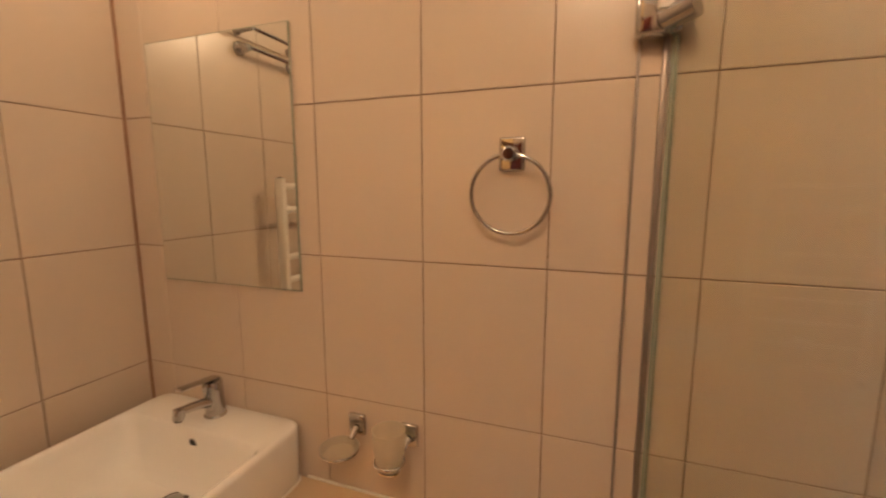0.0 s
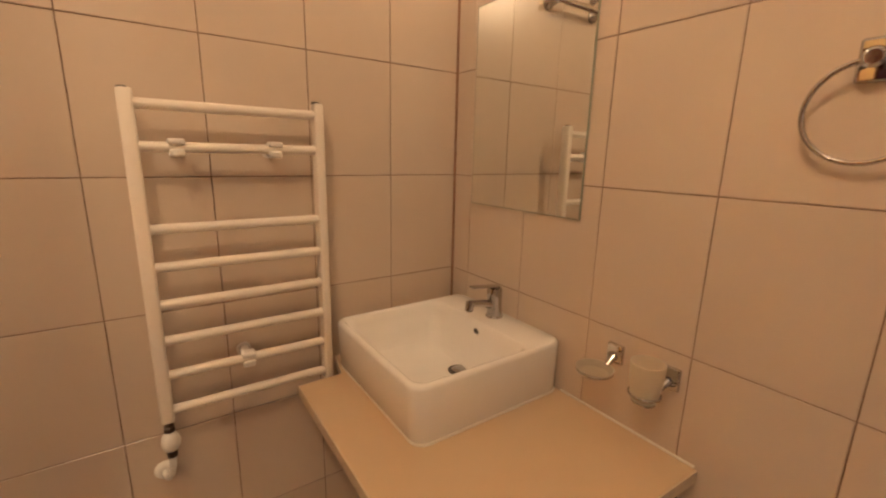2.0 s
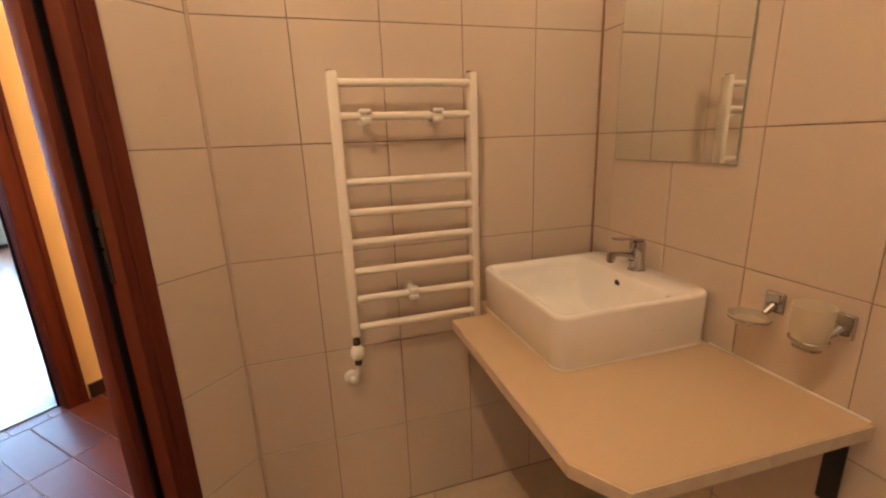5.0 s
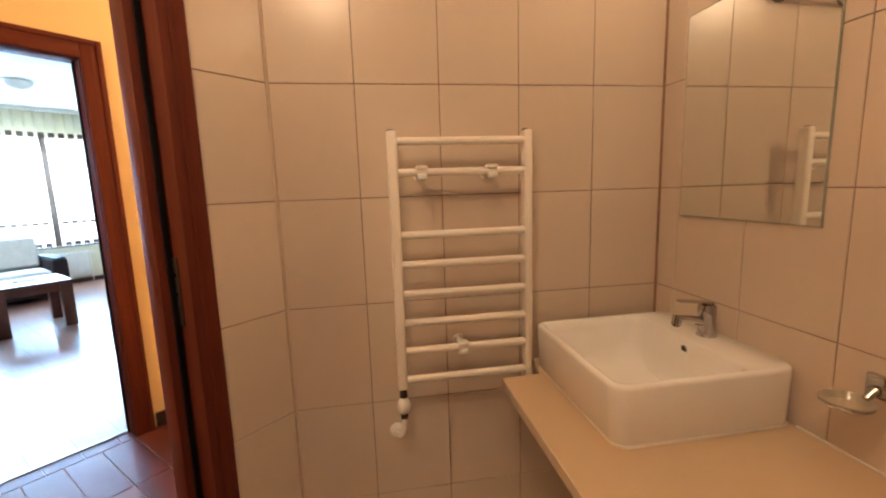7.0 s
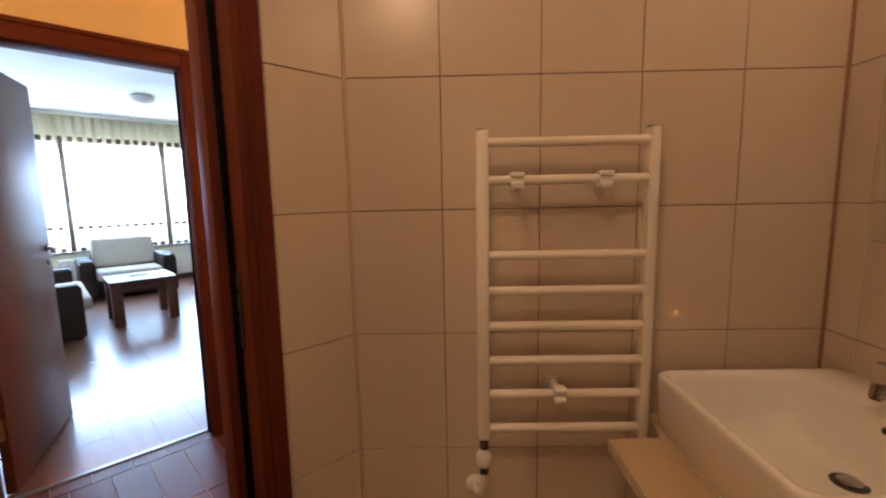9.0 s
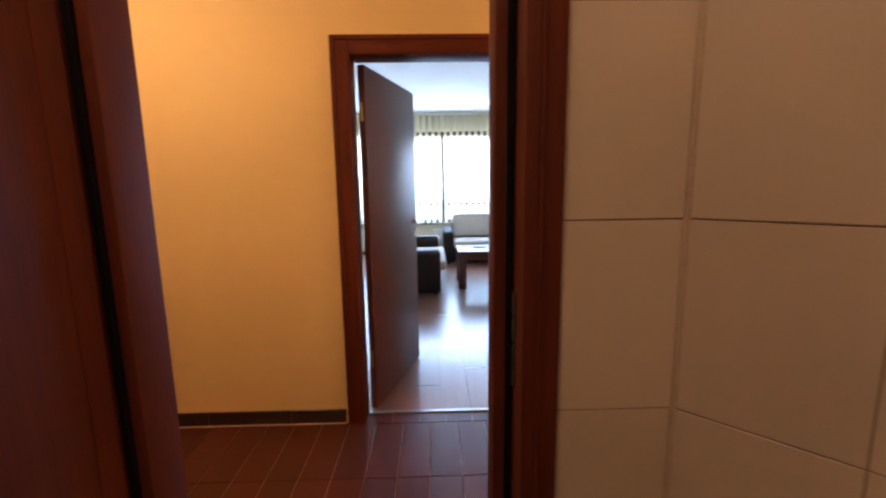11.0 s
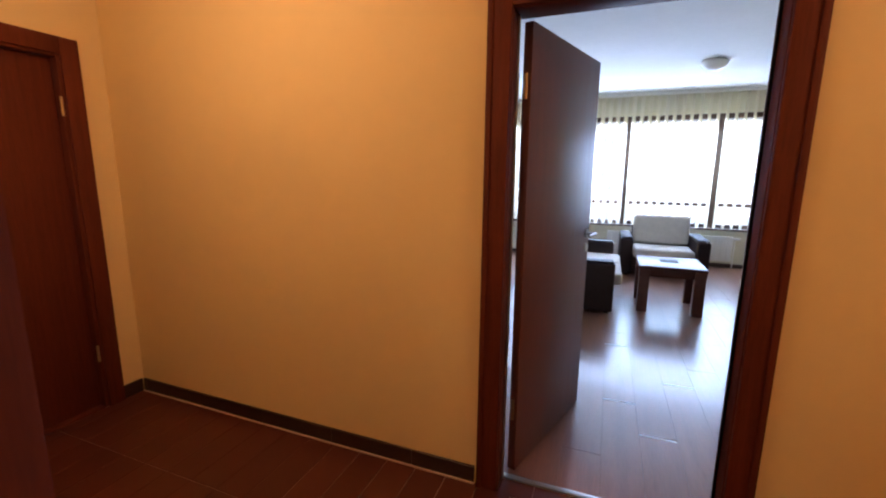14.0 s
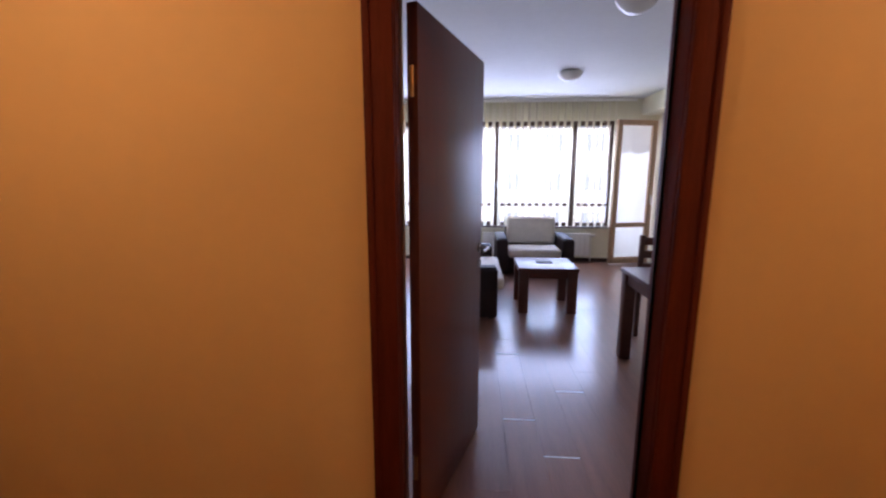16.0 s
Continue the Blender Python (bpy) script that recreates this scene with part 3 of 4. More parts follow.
BZ = 0.914
basin = thing("countertop_basin", "white ceramic rectangular basin standing on the worktop", "basin", (0.29, -0.235, CT), BATH)
b = B()
loops = [rounded(0.064, 0.520, -0.460, -0.004, 0.034, CT + 0.0005), rounded(0.059, 0.525, -0.468, -0.003, 0.036, CT + 0.012),
         rounded(0.056, 0.528, -0.474, -0.002, 0.038, BZ - 0.011), rounded(0.057, 0.527, -0.473, -0.0025, 0.038, BZ - 0.006),
         rounded(0.060, 0.524, -0.470, -0.004, 0.037, BZ - 0.002), rounded(0.065, 0.519, -0.465, -0.007, 0.035, BZ),
         rounded(0.070, 0.514, -0.460, -0.112, 0.030, BZ), rounded(0.074, 0.510, -0.456, -0.116, 0.030, BZ - 0.002),
         rounded(0.078, 0.506, -0.452, -0.120, 0.032, BZ - 0.007), rounded(0.082, 0.502, -0.447, -0.125, 0.034, BZ - 0.025),
         rounded(0.090, 0.494, -0.438, -0.134, 0.040, BZ - 0.085), rounded(0.106, 0.478, -0.421, -0.146, 0.052, BZ - 0.121),
         rounded(0.138, 0.446, -0.388, -0.158, 0.050, BZ - 0.138), rounded(0.271, 0.323, -0.208, -0.160, 0.022, BZ - 0.1435)]
rings_ = [[b.verts.new(p) for p in l] for l in loops]
for a, c in zip(rings_, rings_[1:]):
    n = len(a)
    for i in range(n):
        b.faces.new((a[i], a[(i + 1) % n], c[(i + 1) % n], c[i]))
b.faces.new(rings_[0][::-1])
b.faces.new(rings_[-1])
part("bowl", b, CERAMIC, basin, fr=BATH)
part("silicone_bead", prism(B(), [(p.x, p.y) for p in rounded(0.0575, 0.5265, -0.4665, -0.0005, 0.036, 0)], CT + 0.0004, CT + 0.005), SILICONE, basin, "white silicone bead", BATH)
wst = part("waste_flange", turned(B(), [(0.031, BZ - 0.1435), (0.032, BZ - 0.1415), (0.028, BZ - 0.1408), (0.026, BZ - 0.1425)], Matrix.Translation((0.297, -0.184, 0))), DARKMETAL, basin, "dark waste flange", BATH)
part("waste_plug", turned(B(), [(0.021, BZ - 0.1424), (0.0215, BZ - 0.138), (0.017, BZ - 0.1360), (0.005, BZ - 0.1352)], Matrix.Translation((0.297, -0.184, 0))), CHROME, wst, "chrome waste plug", BATH)
OV = Matrix.Translation((0.303, -0.1265, BZ - 0.031)) @ Matrix.Rotation(radians(96), 4, "X")
ov = part("overflow_ring", ring(B(), (0.303, -0.1265, BZ - 0.031), Matrix.Rotation(radians(96), 3, "X"), 0.0105, 0.0015, 24, 8), CHROME, basin, fr=BATH)
part("overflow_hole", turned(B(), [(0.0105, -0.001), (0.0105, 0.001)], OV, 20), CAVITY, basin, "dark overflow hole", BATH)

# mixer tap
tap = thing("mixer_tap", "chrome single-lever mixer tap on the basin's back ledge", "tap", (0.292, -0.058, BZ), BATH)
tm = Matrix.Translation((0.294, -0.050, BZ)) @ Matrix.Rotation(radians(2), 4, "X")
part("body", turned(B(), [(0.0265, 0.0), (0.0265, 0.003), (0.0235, 0.006), (0.0225, 0.045), (0.0235, 0.066), (0.0235, 0.086), (0.0215, 0.092), (0.006, 0.094)], tm, 32), CHROME, tap, fr=BATH)
b = B()
rod(b, (0.294, -0.060, BZ + 0.040), (0.298, -0.112, BZ + 0.054), 0.0140, 20, 0.0110)
rod(b, (0.298, -0.110, BZ + 0.0535), (0.300, -0.152, BZ + 0.060), 0.0112, 20, 0.0105)
rod(b, (0.300, -0.150, BZ + 0.066), (0.300, -0.154, BZ + 0.042), 0.0125, 20)
sp = part("spout", b, CHROME, tap, fr=BATH)
part("aerator", rod(B(), (0.300, -0.154, BZ + 0.0419), (0.300, -0.1545, BZ + 0.038), 0.0095, 16), DARKMETAL, sp, fr=BATH)
b = B()
box(b, -0.0115, 0.0115, -0.092, 0.014, -0.0035, 0.0035, 0.003, 2, Matrix.Translation((0.294, -0.052, BZ + 0.098)) @ Matrix.Rotation(radians(-6), 4, "X"))
rod(b, (0.294, -0.050, BZ + 0.092), (0.294, -0.050, BZ + 0.097), 0.012, 20)
part("lever", b, CHROME, tap, fr=BATH)
part("temperature_mark", rod(B(), (0.294, -0.0735, BZ + 0.076), (0.294, -0.0746, BZ + 0.076), 0.004, 12), DARKMETAL, tap, fr=BATH)

# mirror
mirror = thing("wall_mirror_glass", "frameless rectangular mirror fixed on the tiles", "mirror", (0.322, -0.001, 1.245), BATH)
part("pane", box(B(), 0.105, 0.541, -0.0050, -0.0006, 1.243, 1.836, 0.0), MIRROREDGE, mirror, "greenish ground edge", BATH, smooth=False)
part("silvering", box(B(), 0.107, 0.539, -0.0056, -0.0052, 1.245, 1.834), SILVER, mirror, "silvered face", BATH, smooth=False)

# grouted corner beside the radiator
CORNERBROWN = mat("brown_corner_joint", (0.30, 0.17, 0.11), 0.7, vary=0.1, scale=20)
CORNER = mat("pale_corner_grout", (0.50, 0.39, 0.30), 0.8, vary=0.08, scale=25)
part("corner_joint", rod(B(), (0.001, -1.2475, 0.0), (0.001, -1.2475, BATH_C - 0.002), 0.0055, 10), CORNER, wall_radiator, fr=BATH)

# lamp above the mirror
mlamp = thing("mirror_lamp", "chrome wall lamp with a warm frosted glass shade above the mirror", "wall lamp", (0.325, -0.002, 2.13), BATH)
part("wall_plate", box(B(), 0.265, 0.385, -0.020, -0.001, 2.13, 2.20, 0.006), CHROME, mlamp, fr=BATH)
part("arm", rod(B(), (0.325, -0.018, 2.165), (0.325, -0.088, 2.19), 0.009), CHROME, mlamp, fr=BATH)
part("shade", turned(B(), [(0.020, 2.165), (0.045, 2.175), (0.052, 2.21), (0.045, 2.25), (0.020, 2.265)], Matrix.Translation((0.325, -0.13, 0))), BULB, mlamp, "glowing frosted glass shade", BATH)

# two-tier towel rail on the radiator wall
rail = thing("towel_rail", "small chrome two-tier towel rail on the tiles above the radiator", "towel rail", (0.0, -0.54, 1.94), BATH)
for y in (-0.415, -0.675):
    b = B()
    turned(b, [(0.024, 0.0), (0.024, 0.010), (0.017, 0.018), (0.012, 0.050)], Matrix.Translation((0.0, y, 1.955)) @ Matrix.Rotation(radians(90), 4, "Y"))
    turned(b, [(0.016, 0.0), (0.016, 0.010), (0.010, 0.020), (0.009, 0.075)], Matrix.Translation((0.0, y + 0.006, 2.012)) @ Matrix.Rotation(radians(90), 4, "Y"))
    part("post", b, CHROME, rail, fr=BATH)
part("bar", rod(B(), (0.045, -0.425, 1.957), (0.045, -0.665, 1.957), 0.0075), CHROME, rail, fr=BATH)
part("bar", rod(B(), (0.070, -0.419, 2.013), (0.070, -0.661, 2.013), 0.0065), CHROME, rail, fr=BATH)

# towel ring
tr = thing("towel_ring", "round chrome towel ring hanging from a square holder", "towel ring", (1.028, -0.002, 1.54), BATH)
part("holder", box(B(), 1.004, 1.052, -0.012, -0.0005, 1.512, 1.574, 0.0045, 3), CHROME, tr, fr=BATH)
b = B()
rod(b, (1.028, -0.011, 1.545), (1.028, -0.040, 1.542), 0.013, 20, 0.0145)
rod(b, (1.028, -0.0395, 1.542), (1.028, -0.043, 1.5418), 0.0145, 20, 0.010)
part("knuckle", b, CHROME, tr, fr=BATH)
part("ring", ring(B(), (1.029, -0.029, 1.469), Matrix.Rotation(radians(95), 3, "X"), 0.072, 0.0040), CHROME, tr, fr=BATH)

# soap dish and tumbler
sd = thing("soap_dish", "glass soap dish in a chrome wall holder", "soap dish", (0.685, -0.002, 0.95), BATH)
part("holder", box(B(), 0.660, 0.702, -0.012, -0.0005, 0.916, 0.966, 0.0045, 3), CHROME, sd, fr=BATH)
b = B()
rod(b, (0.681, -0.011, 0.934), (0.678, -0.032, 0.917), 0.0095, 16, 0.006)
part("stem", b, CHROME, sd, fr=BATH)
part("hoop", ring(B(), (0.670, -0.066, 0.909), Matrix.Identity(3), 0.040, 0.0030), CHROME, sd, fr=BATH)
part("dish", turned(B(), [(0.018, 0.896), (0.032, 0.900), (0.042, 0.913), (0.044, 0.917), (0.0415, 0.917), (0.032, 0.904), (0.008, 0.901)], Matrix.Translation((0.670, -0.066, 0)), 32), DISHGLASS, sd, "pale glass dish", BATH)
tu = thing("tumbler_holder", "frosted glass tumbler in a chrome wall holder", "tumbler", (0.812, -0.002, 0.94), BATH)
part("holder", box(B(), 0.791, 0.834, -0.012, -0.0005, 0.914, 0.966, 0.0045, 3), CHROME, tu, fr=BATH)
b = B()
rod(b, (0.812, -0.011, 0.934), (0.806, -0.036, 0.916), 0.0095, 16, 0.006)
part("stem", b, CHROME, tu, fr=BATH)
part("hoop", ring(B(), (0.795, -0.070, 0.914), Matrix.Identity(3), 0.031, 0.0030), CHROME, tu, fr=BATH)
part("tumbler", turned(B(), [(0.020, 0.899), (0.026, 0.902), (0.033, 0.945), (0.035, 0.986), (0.0335, 0.986), (0.031, 0.945), (0.024, 0.905), (0.006, 0.904)], Matrix.Translation((0.795, -0.070, 0)), 32),
     FROSTED, tu, "frosted glass tumbler", BATH)
part("tumbler_foot", turned(B(), [(0.020, 0.892), (0.024, 0.894), (0.024, 0.898), (0.020, 0.8985)], Matrix.Translation((0.795, -0.070, 0)), 32), CHROME, tu, fr=BATH)

# shower screen across the corner
scr = thing("shower_screen", "frameless greenish glass shower screen with bright wall profile and chrome clamp", "shower screen", (-0.90, -0.90, 0))
for x, w, p in ((1.229, 0.005, 0.007), (1.266, 0.010, 0.010)):
    part("wall_profile", box(B(), x, x + w, -p, -0.0005, 0.02, 2.0, 0.0015), PROFILE, scr, "grey metal profile", BATH)
g0 = bw(1.283, -0.014)
pane = part("fixed_pane", box(B(), g0[0] - 0.62, g0[0], g0[1] - 0.006, g0[1], 0.02, 2.0), SHOWERGLASS, scr, "greenish clear glass pane", smooth=False)
part("edge_seal", box(B(), g0[0] - 0.001, g0[0] + 0.006, g0[1] - 0.007, g0[1] + 0.001, 0.02, 2.0), MIRROREDGE, scr)
door_pane = part("door_pane", box(B(), g0[0] - 1.155, g0[0] - 0.624, g0[1] - 0.006, g0[1], 0.02, 2.0), SHOWERGLASS, scr, "greenish clear glass pane", smooth=False)
b = B()
box(b, 1.222, 1.290, -0.040, -0.001, 1.715, 1.80, 0.010, 3)
rod(b, (1.262, -0.035, 1.735), (1.30, -0.060, 1.745), 0.020, 20)
cl = part("clamp", b, CHROME, scr, "chrome hinge clamp", BATH)
part("clamp_cover", box(B(), 1.250, 1.300, -0.062, -0.0405, 1.742, 1.80, 0.006), PLASTIC, cl, "white plastic cover", BATH)

# washroom ceiling lamp
wl_ = thing("ceiling_lamp", "round glowing glass ceiling lamp in the washroom", "ceiling lamp", (1.16, -1.20, BATH_C), BATH)
part("base_plate", turned(B(), [(0.12, BATH_C - 0.02), (0.12, BATH_C - 0.0005)], Matrix.Translation((1.16, -1.20, 0))), ENAMEL, wl_, fr=BATH)
part("shade", turned(B(), [(0.03, BATH_C - 0.095), (0.09, BATH_C - 0.082), (0.125, BATH_C - 0.05), (0.13, BATH_C - 0.021)], Matrix.Translation((1.16, -1.20, 0)), 32), BULB, wl_, "glowing frosted glass bowl", BATH)

# ---- hall things ----
for x, y in ((-2.75, 1.45), (0.35, 1.75)):
    hall_lamp = thing("ceiling_lamp", "round glowing glass ceiling lamp in the hall", "ceiling lamp", (x, y, HALL_C), ID, "hall ceiling lamps")
    part("base_plate", turned(B(), [(0.13, HALL_C - 0.02), (0.13, HALL_C - 0.0005)], Matrix.Translation((x, y, 0))), ENAMEL, hall_lamp)
    part("shade", turned(B(), [(0.03, HALL_C - 0.105), (0.10, HALL_C - 0.09), (0.14, HALL_C - 0.05), (0.145, HALL_C - 0.021)], Matrix.Translation((x, y, 0)), 32), BULB, hall_lamp, "glowing frosted glass bowl")

# ---- living room: window, blinds, balcony ----
window_1 = thing("window_1", "wide brown wooden window with four panes", "window", (-1.1, WY + 0.09, SILL), kind="structure")
part("sill", box(B(), WX0 - 0.02, WX1 + 0.0, WY - 0.05, WY + 0.06, SILL + 0.001, SILL + 0.022, 0.004), WINWOOD, window_1, "dark window board")
FY0, FY1 = WY + 0.065, WY + 0.14
part("rail", box(B(), WX0, WX1, FY0, FY1, SILL + 0.023, SILL + 0.085, 0.004), WINWOOD, window_1)
part("rail", box(B(), WX0, WX1, FY0, FY1, HEAD - 0.075, HEAD - 0.001, 0.004), WINWOOD, window_1)
POSTS = [(-3.0, -2.93), (-2.20, -2.09), (-1.115, -1.005), (0.162, 0.262), (0.80, 0.87)]
for a, c in POSTS:
    part("post", box(B(), a, c, FY0 - 0.004, FY1 + 0.004, SILL + 0.0855, HEAD - 0.0755, 0.004), WINWOOD, window_1)
for (a, c), (e, g) in zip(POSTS, POSTS[1:]):
    for z0, z1 in ((SILL + 0.086, 0.9445), (0.9985, HEAD - 0.076)):
        p = part("pane", box(B(), c + 0.001, e - 0.001, FY0 + 0.03, FY0 + 0.036, z0, z1), CLEAR, window_1, smooth=False)
        p.visible_shadow = False
for (a, c), (e, g) in zip(POSTS, POSTS[1:]):
    part("transom", box(B(), c + 0.0005, e - 0.0005, FY0 + 0.004, FY1 - 0.004, 0.945, 0.998, 0.004), WINWOOD, window_1)
part("handle", box(B(), -1.07, -1.05, FY0 - 0.04, FY0 - 0.0045, 1.25, 1.37, 0.004), STEEL, window_1)

blind = thing("vertical_blind", "cream cloth vertical blind, slats half turned, in front of the window", "blind", (-1.0, WY - 0.09, LIV_C - 0.055))
part("headrail", box(B(), -3.1, 1.12, WY - 0.115, WY - 0.07, LIV_C - 0.052, LIV_C - 0.002, 0.004), ENAMEL, blind, "white headrail")
SLAT = box(B(), -0.0445, 0.0445, -0.0006, 0.0006, 0.0, 2.028)
slat0 = part("slat", SLAT, BLINDCLOTH, blind, "cream cloth slat", Matrix.Translation((-3.0, WY - 0.0925, 0.618)) @ Matrix.Rotation(radians(52), 4, "Z"))
for i in range(1, 34):
    s = slat0.copy()
    scene.collection.objects.link(s)
    s.matrix_basis = Matrix.Translation((i * 0.1155, 0, 0))
    WM[s] = WM[slat0]

door_4 = thing("door_4", "honey-brown glazed balcony door standing a little open", "balcony door", (1.16, WY + 0.03, 0), kind="structure")
BM = Matrix.Translation((1.475, WY - 0.035, 0)) @ Matrix.Rotation(radians(15), 4, "Z")   # leaf standing a little open, hinged beside the wall
BL0, BLH = -0.715, 2.345
for a, c in ((BL0, BL0 + 0.085), (-0.085, 0.0)):
    part("stile", box(B(), a, c, -0.055, 0.0, 0.02, BLH, 0.005), GOLDWOOD, door_4, fr=BM)
for z0, z1 in ((0.02, 0.12), (0.625, 0.700), (BLH - 0.085, BLH)):
    part("rail", box(B(), BL0 + 0.0855, -0.0855, -0.055, 0.0, z0, z1, 0.005), GOLDWOOD, door_4, fr=BM)
for z0, z1 in ((0.121, 0.624), (0.701, BLH - 0.086)):
    p = part("pane", box(B(), BL0 + 0.086, -0.086, -0.030, -0.024, z0, z1), CLEAR, door_4, fr=BM, smooth=False)
    p.visible_shadow = False
SHEER = cloth("white_sheer_curtain_cloth", (0.92, 0.92, 0.92))
curtain = thing("sheer_curtain", "white sheer curtain hanging behind the glazed balcony door", "curtain", (1.2, WY + 0.06, 0.06))
cb = B()
rows_ = []
for z in (0.045, 2.335):
    rows_.append([cb.verts.new((0.90 + i * 0.0053, WY + 0.06 + 0.006 * math.sin(i * 0.11), z)) for i in range(120)])
for i in range(119):
    cb.faces.new((rows_[0][i], rows_[0][i + 1], rows_[1][i + 1], rows_[1][i]))
part("drape", cb, SHEER, curtain)
part("curtain_rod", rod(B(), (0.885, WY + 0.06, 2.34), (RX - 0.002, WY + 0.06, 2.34), 0.008), ENAMEL, curtain)
h = B()
box(h, -0.052, -0.032, -0.062, -0.0555, 1.00, 1.16, 0.002)
rod(h, (-0.042, -0.060, 1.10), (-0.042, -0.095, 1.10), 0.008)
rod(h, (-0.042, -0.095, 1.10), (-0.042, -0.097, 0.99), 0.008)
part("handle", h, PLASTIC, door_4, "white lever handle", BM)

# balcony and the houses beyond
balcony = structure("balcony_floor", box(B(), -4.5, 2.4, WY + 0.25, WY + 1.55, -0.16, -0.03), GROUND, "grey paved balcony floor", "balcony")


def house(x0, x1, y0, y1, top, floors, bays):
    hs = thing("apartment_building", "pale rendered apartment building with red tiled roof", "building", ((x0 + x1) / 2, (y0 + y1) / 2, -9.0))
    wl = part("wall", box(B(), x0, x1, y0, y1, -9.0, top), FACADE, hs, smooth=False)
    rf = B()
    xm = 0.6
    for a in (0,):
        v = [rf.verts.new(p) for p in ((x0 - xm, y0 - xm, top + 0.002), (x1 + xm, y0 - xm, top + 0.002), (x1 + xm, y1 + xm, top + 0.002), (x0 - xm, y1 + xm, top + 0.002),
                                       (x0 + 2, (y0 + y1) / 2, top + 2.6), (x1 - 2, (y0 + y1) / 2, top + 2.6))]
        for q in ((0, 1, 5, 4), (1, 2, 5), (2, 3, 4, 5), (3, 0, 4), (3, 2, 1, 0)):
            rf.faces.new([v[k] for k in q])
    part("roof", rf, ROOFTILE, hs, smooth=False)
    for k in range(floors):
        z = top - 2.4 - k * 2.9
        for j in range(bays):
            x = x0 + (x1 - x0) * (j + 0.5) / bays
            w = part("window", box(B(), x - 0.75, x + 0.75, y0 - 0.04, y0 - 0.001, z, z + 1.5), ENAMEL, hs, smooth=False)
            part("pane", box(B(), x - 0.66, x - 0.04, y0 - 0.05, y0 - 0.041, z + 0.09, z + 1.41), PANEBLUE, w, smooth=False)
            part("pane", box(B(), x + 0.04, x + 0.66, y0 - 0.05, y0 - 0.041, z + 0.09, z + 1.41), PANEBLUE, w, smooth=False)
    return hs


house(-9, 9, 34, 44, 5.5, 4, 6)
house(-34, -12, 30, 42, 8.5, 5, 7)
house(13, 34, 38, 50, 7.0, 5, 6)
structure("ground", box(B(), -400, 400, WY + 3, 800, -9.3, -9.002), GROUND, "grey paved ground outside", "ground")

# wall radiator under the window
wr = thing("panel_radiator", "white ribbed panel radiator under the window", "radiator", (-0.3, WY - 0.06, 0.10))
part("panel", box(B(), -1.30, 0.52, WY - 0.075, WY - 0.02, 0.10, 0.475, 0.012), ENAMEL, wr)
part("top_grille", box(B(), -1.30, 0.52, WY - 0.095, WY - 0.012, 0.477, 0.495, 0.004), ENAMEL, wr)
for i in range(22):
    x = -1.25 + i * 0.08
    part("rib", box(B(), x, x + 0.035, WY - 0.083, WY - 0.0755, 0.13, 0.45, 0.003), ENAMEL, wr)
part("valve", rod(B(), (0.525, WY - 0.05, 0.46), (0.61, WY - 0.05, 0.46), 0.022), PLASTIC, wr)
part("pipe", rod(B(), (0.545, WY - 0.05, 0.45), (0.545, WY - 0.05, 0.0), 0.009), ENAMEL, wr)


# seats
def seat_unit(name, label, cx, cy, turn, width, group=""):
    t = thing(name, label, "sofa" if width > 1.3 else "armchair", (cx, cy, 0), ID, group, turn)
    m = WM[t]
    w = width / 2
    for sx in (-1, 1):
        a, c = sorted((sx * w, sx * (w - 0.17)))
        part("arm", box(B(), a, c, -0.42, 0.40, 0.03, 0.54, 0.025, 3), LEATHER, t, "dark brown leatherette arm", m)
        part("arm_pad", box(B(), a + 0.012, c - 0.012, -0.40, 0.38, 0.541, 0.558, 0.008), LEATHER, t, fr=m)
    part("base", box(B(), -w + 0.171, w - 0.171, -0.38, 0.36, 0.05, 0.27, 0.015), LEATHER, t, "dark brown leatherette base", m)
    part("back_frame", box(B(), -w + 0.171, w - 0.171, 0.24, 0.40, 0.271, 0.66, 0.02), LEATHER, t, fr=m)
    k = 1 if width < 1.3 else 2
    cw = (2 * w - 0.35) / k
    for i in range(k):
        x0 = -w + 0.175 + i * cw
        b = box(B(), x0 + 0.004, x0 + cw - 0.004, -0.43 if k == 1 else -0.50, 0.10, 0.272, 0.405, 0.045, 4)
        part("seat_cushion", b, FABRIC, t, "beige woven seat cushion", m)
        b = box(B(), x0 + 0.01, x0 + cw - 0.01, -0.085, 0.085, 0.0, 0.43, 0.05, 4, Matrix.Translation((0, 0.155, 0.400)) @ Matrix.Rotation(radians(-9), 4, "X"))
        part("back_cushion", b, FABRIC, t, "beige woven back cushion", m)
    for sx in (-1, 1):
        for y in (-0.36, 0.34):
            part("foot", box(B(), sx * (w - 0.085) - 0.025, sx * (w - 0.085) + 0.025, y - 0.025, y + 0.025, 0, 0.0295), DARKMETAL, t, fr=m)
    return t


seat_unit("armchair", "armchair with beige fabric cushions and dark brown leatherette arms", -0.555, 7.72, 0, 1.13)
seat_unit("sofa", "two-seat sofa with beige fabric cushions and dark brown arms", -1.63, 6.12, 90, 1.60)

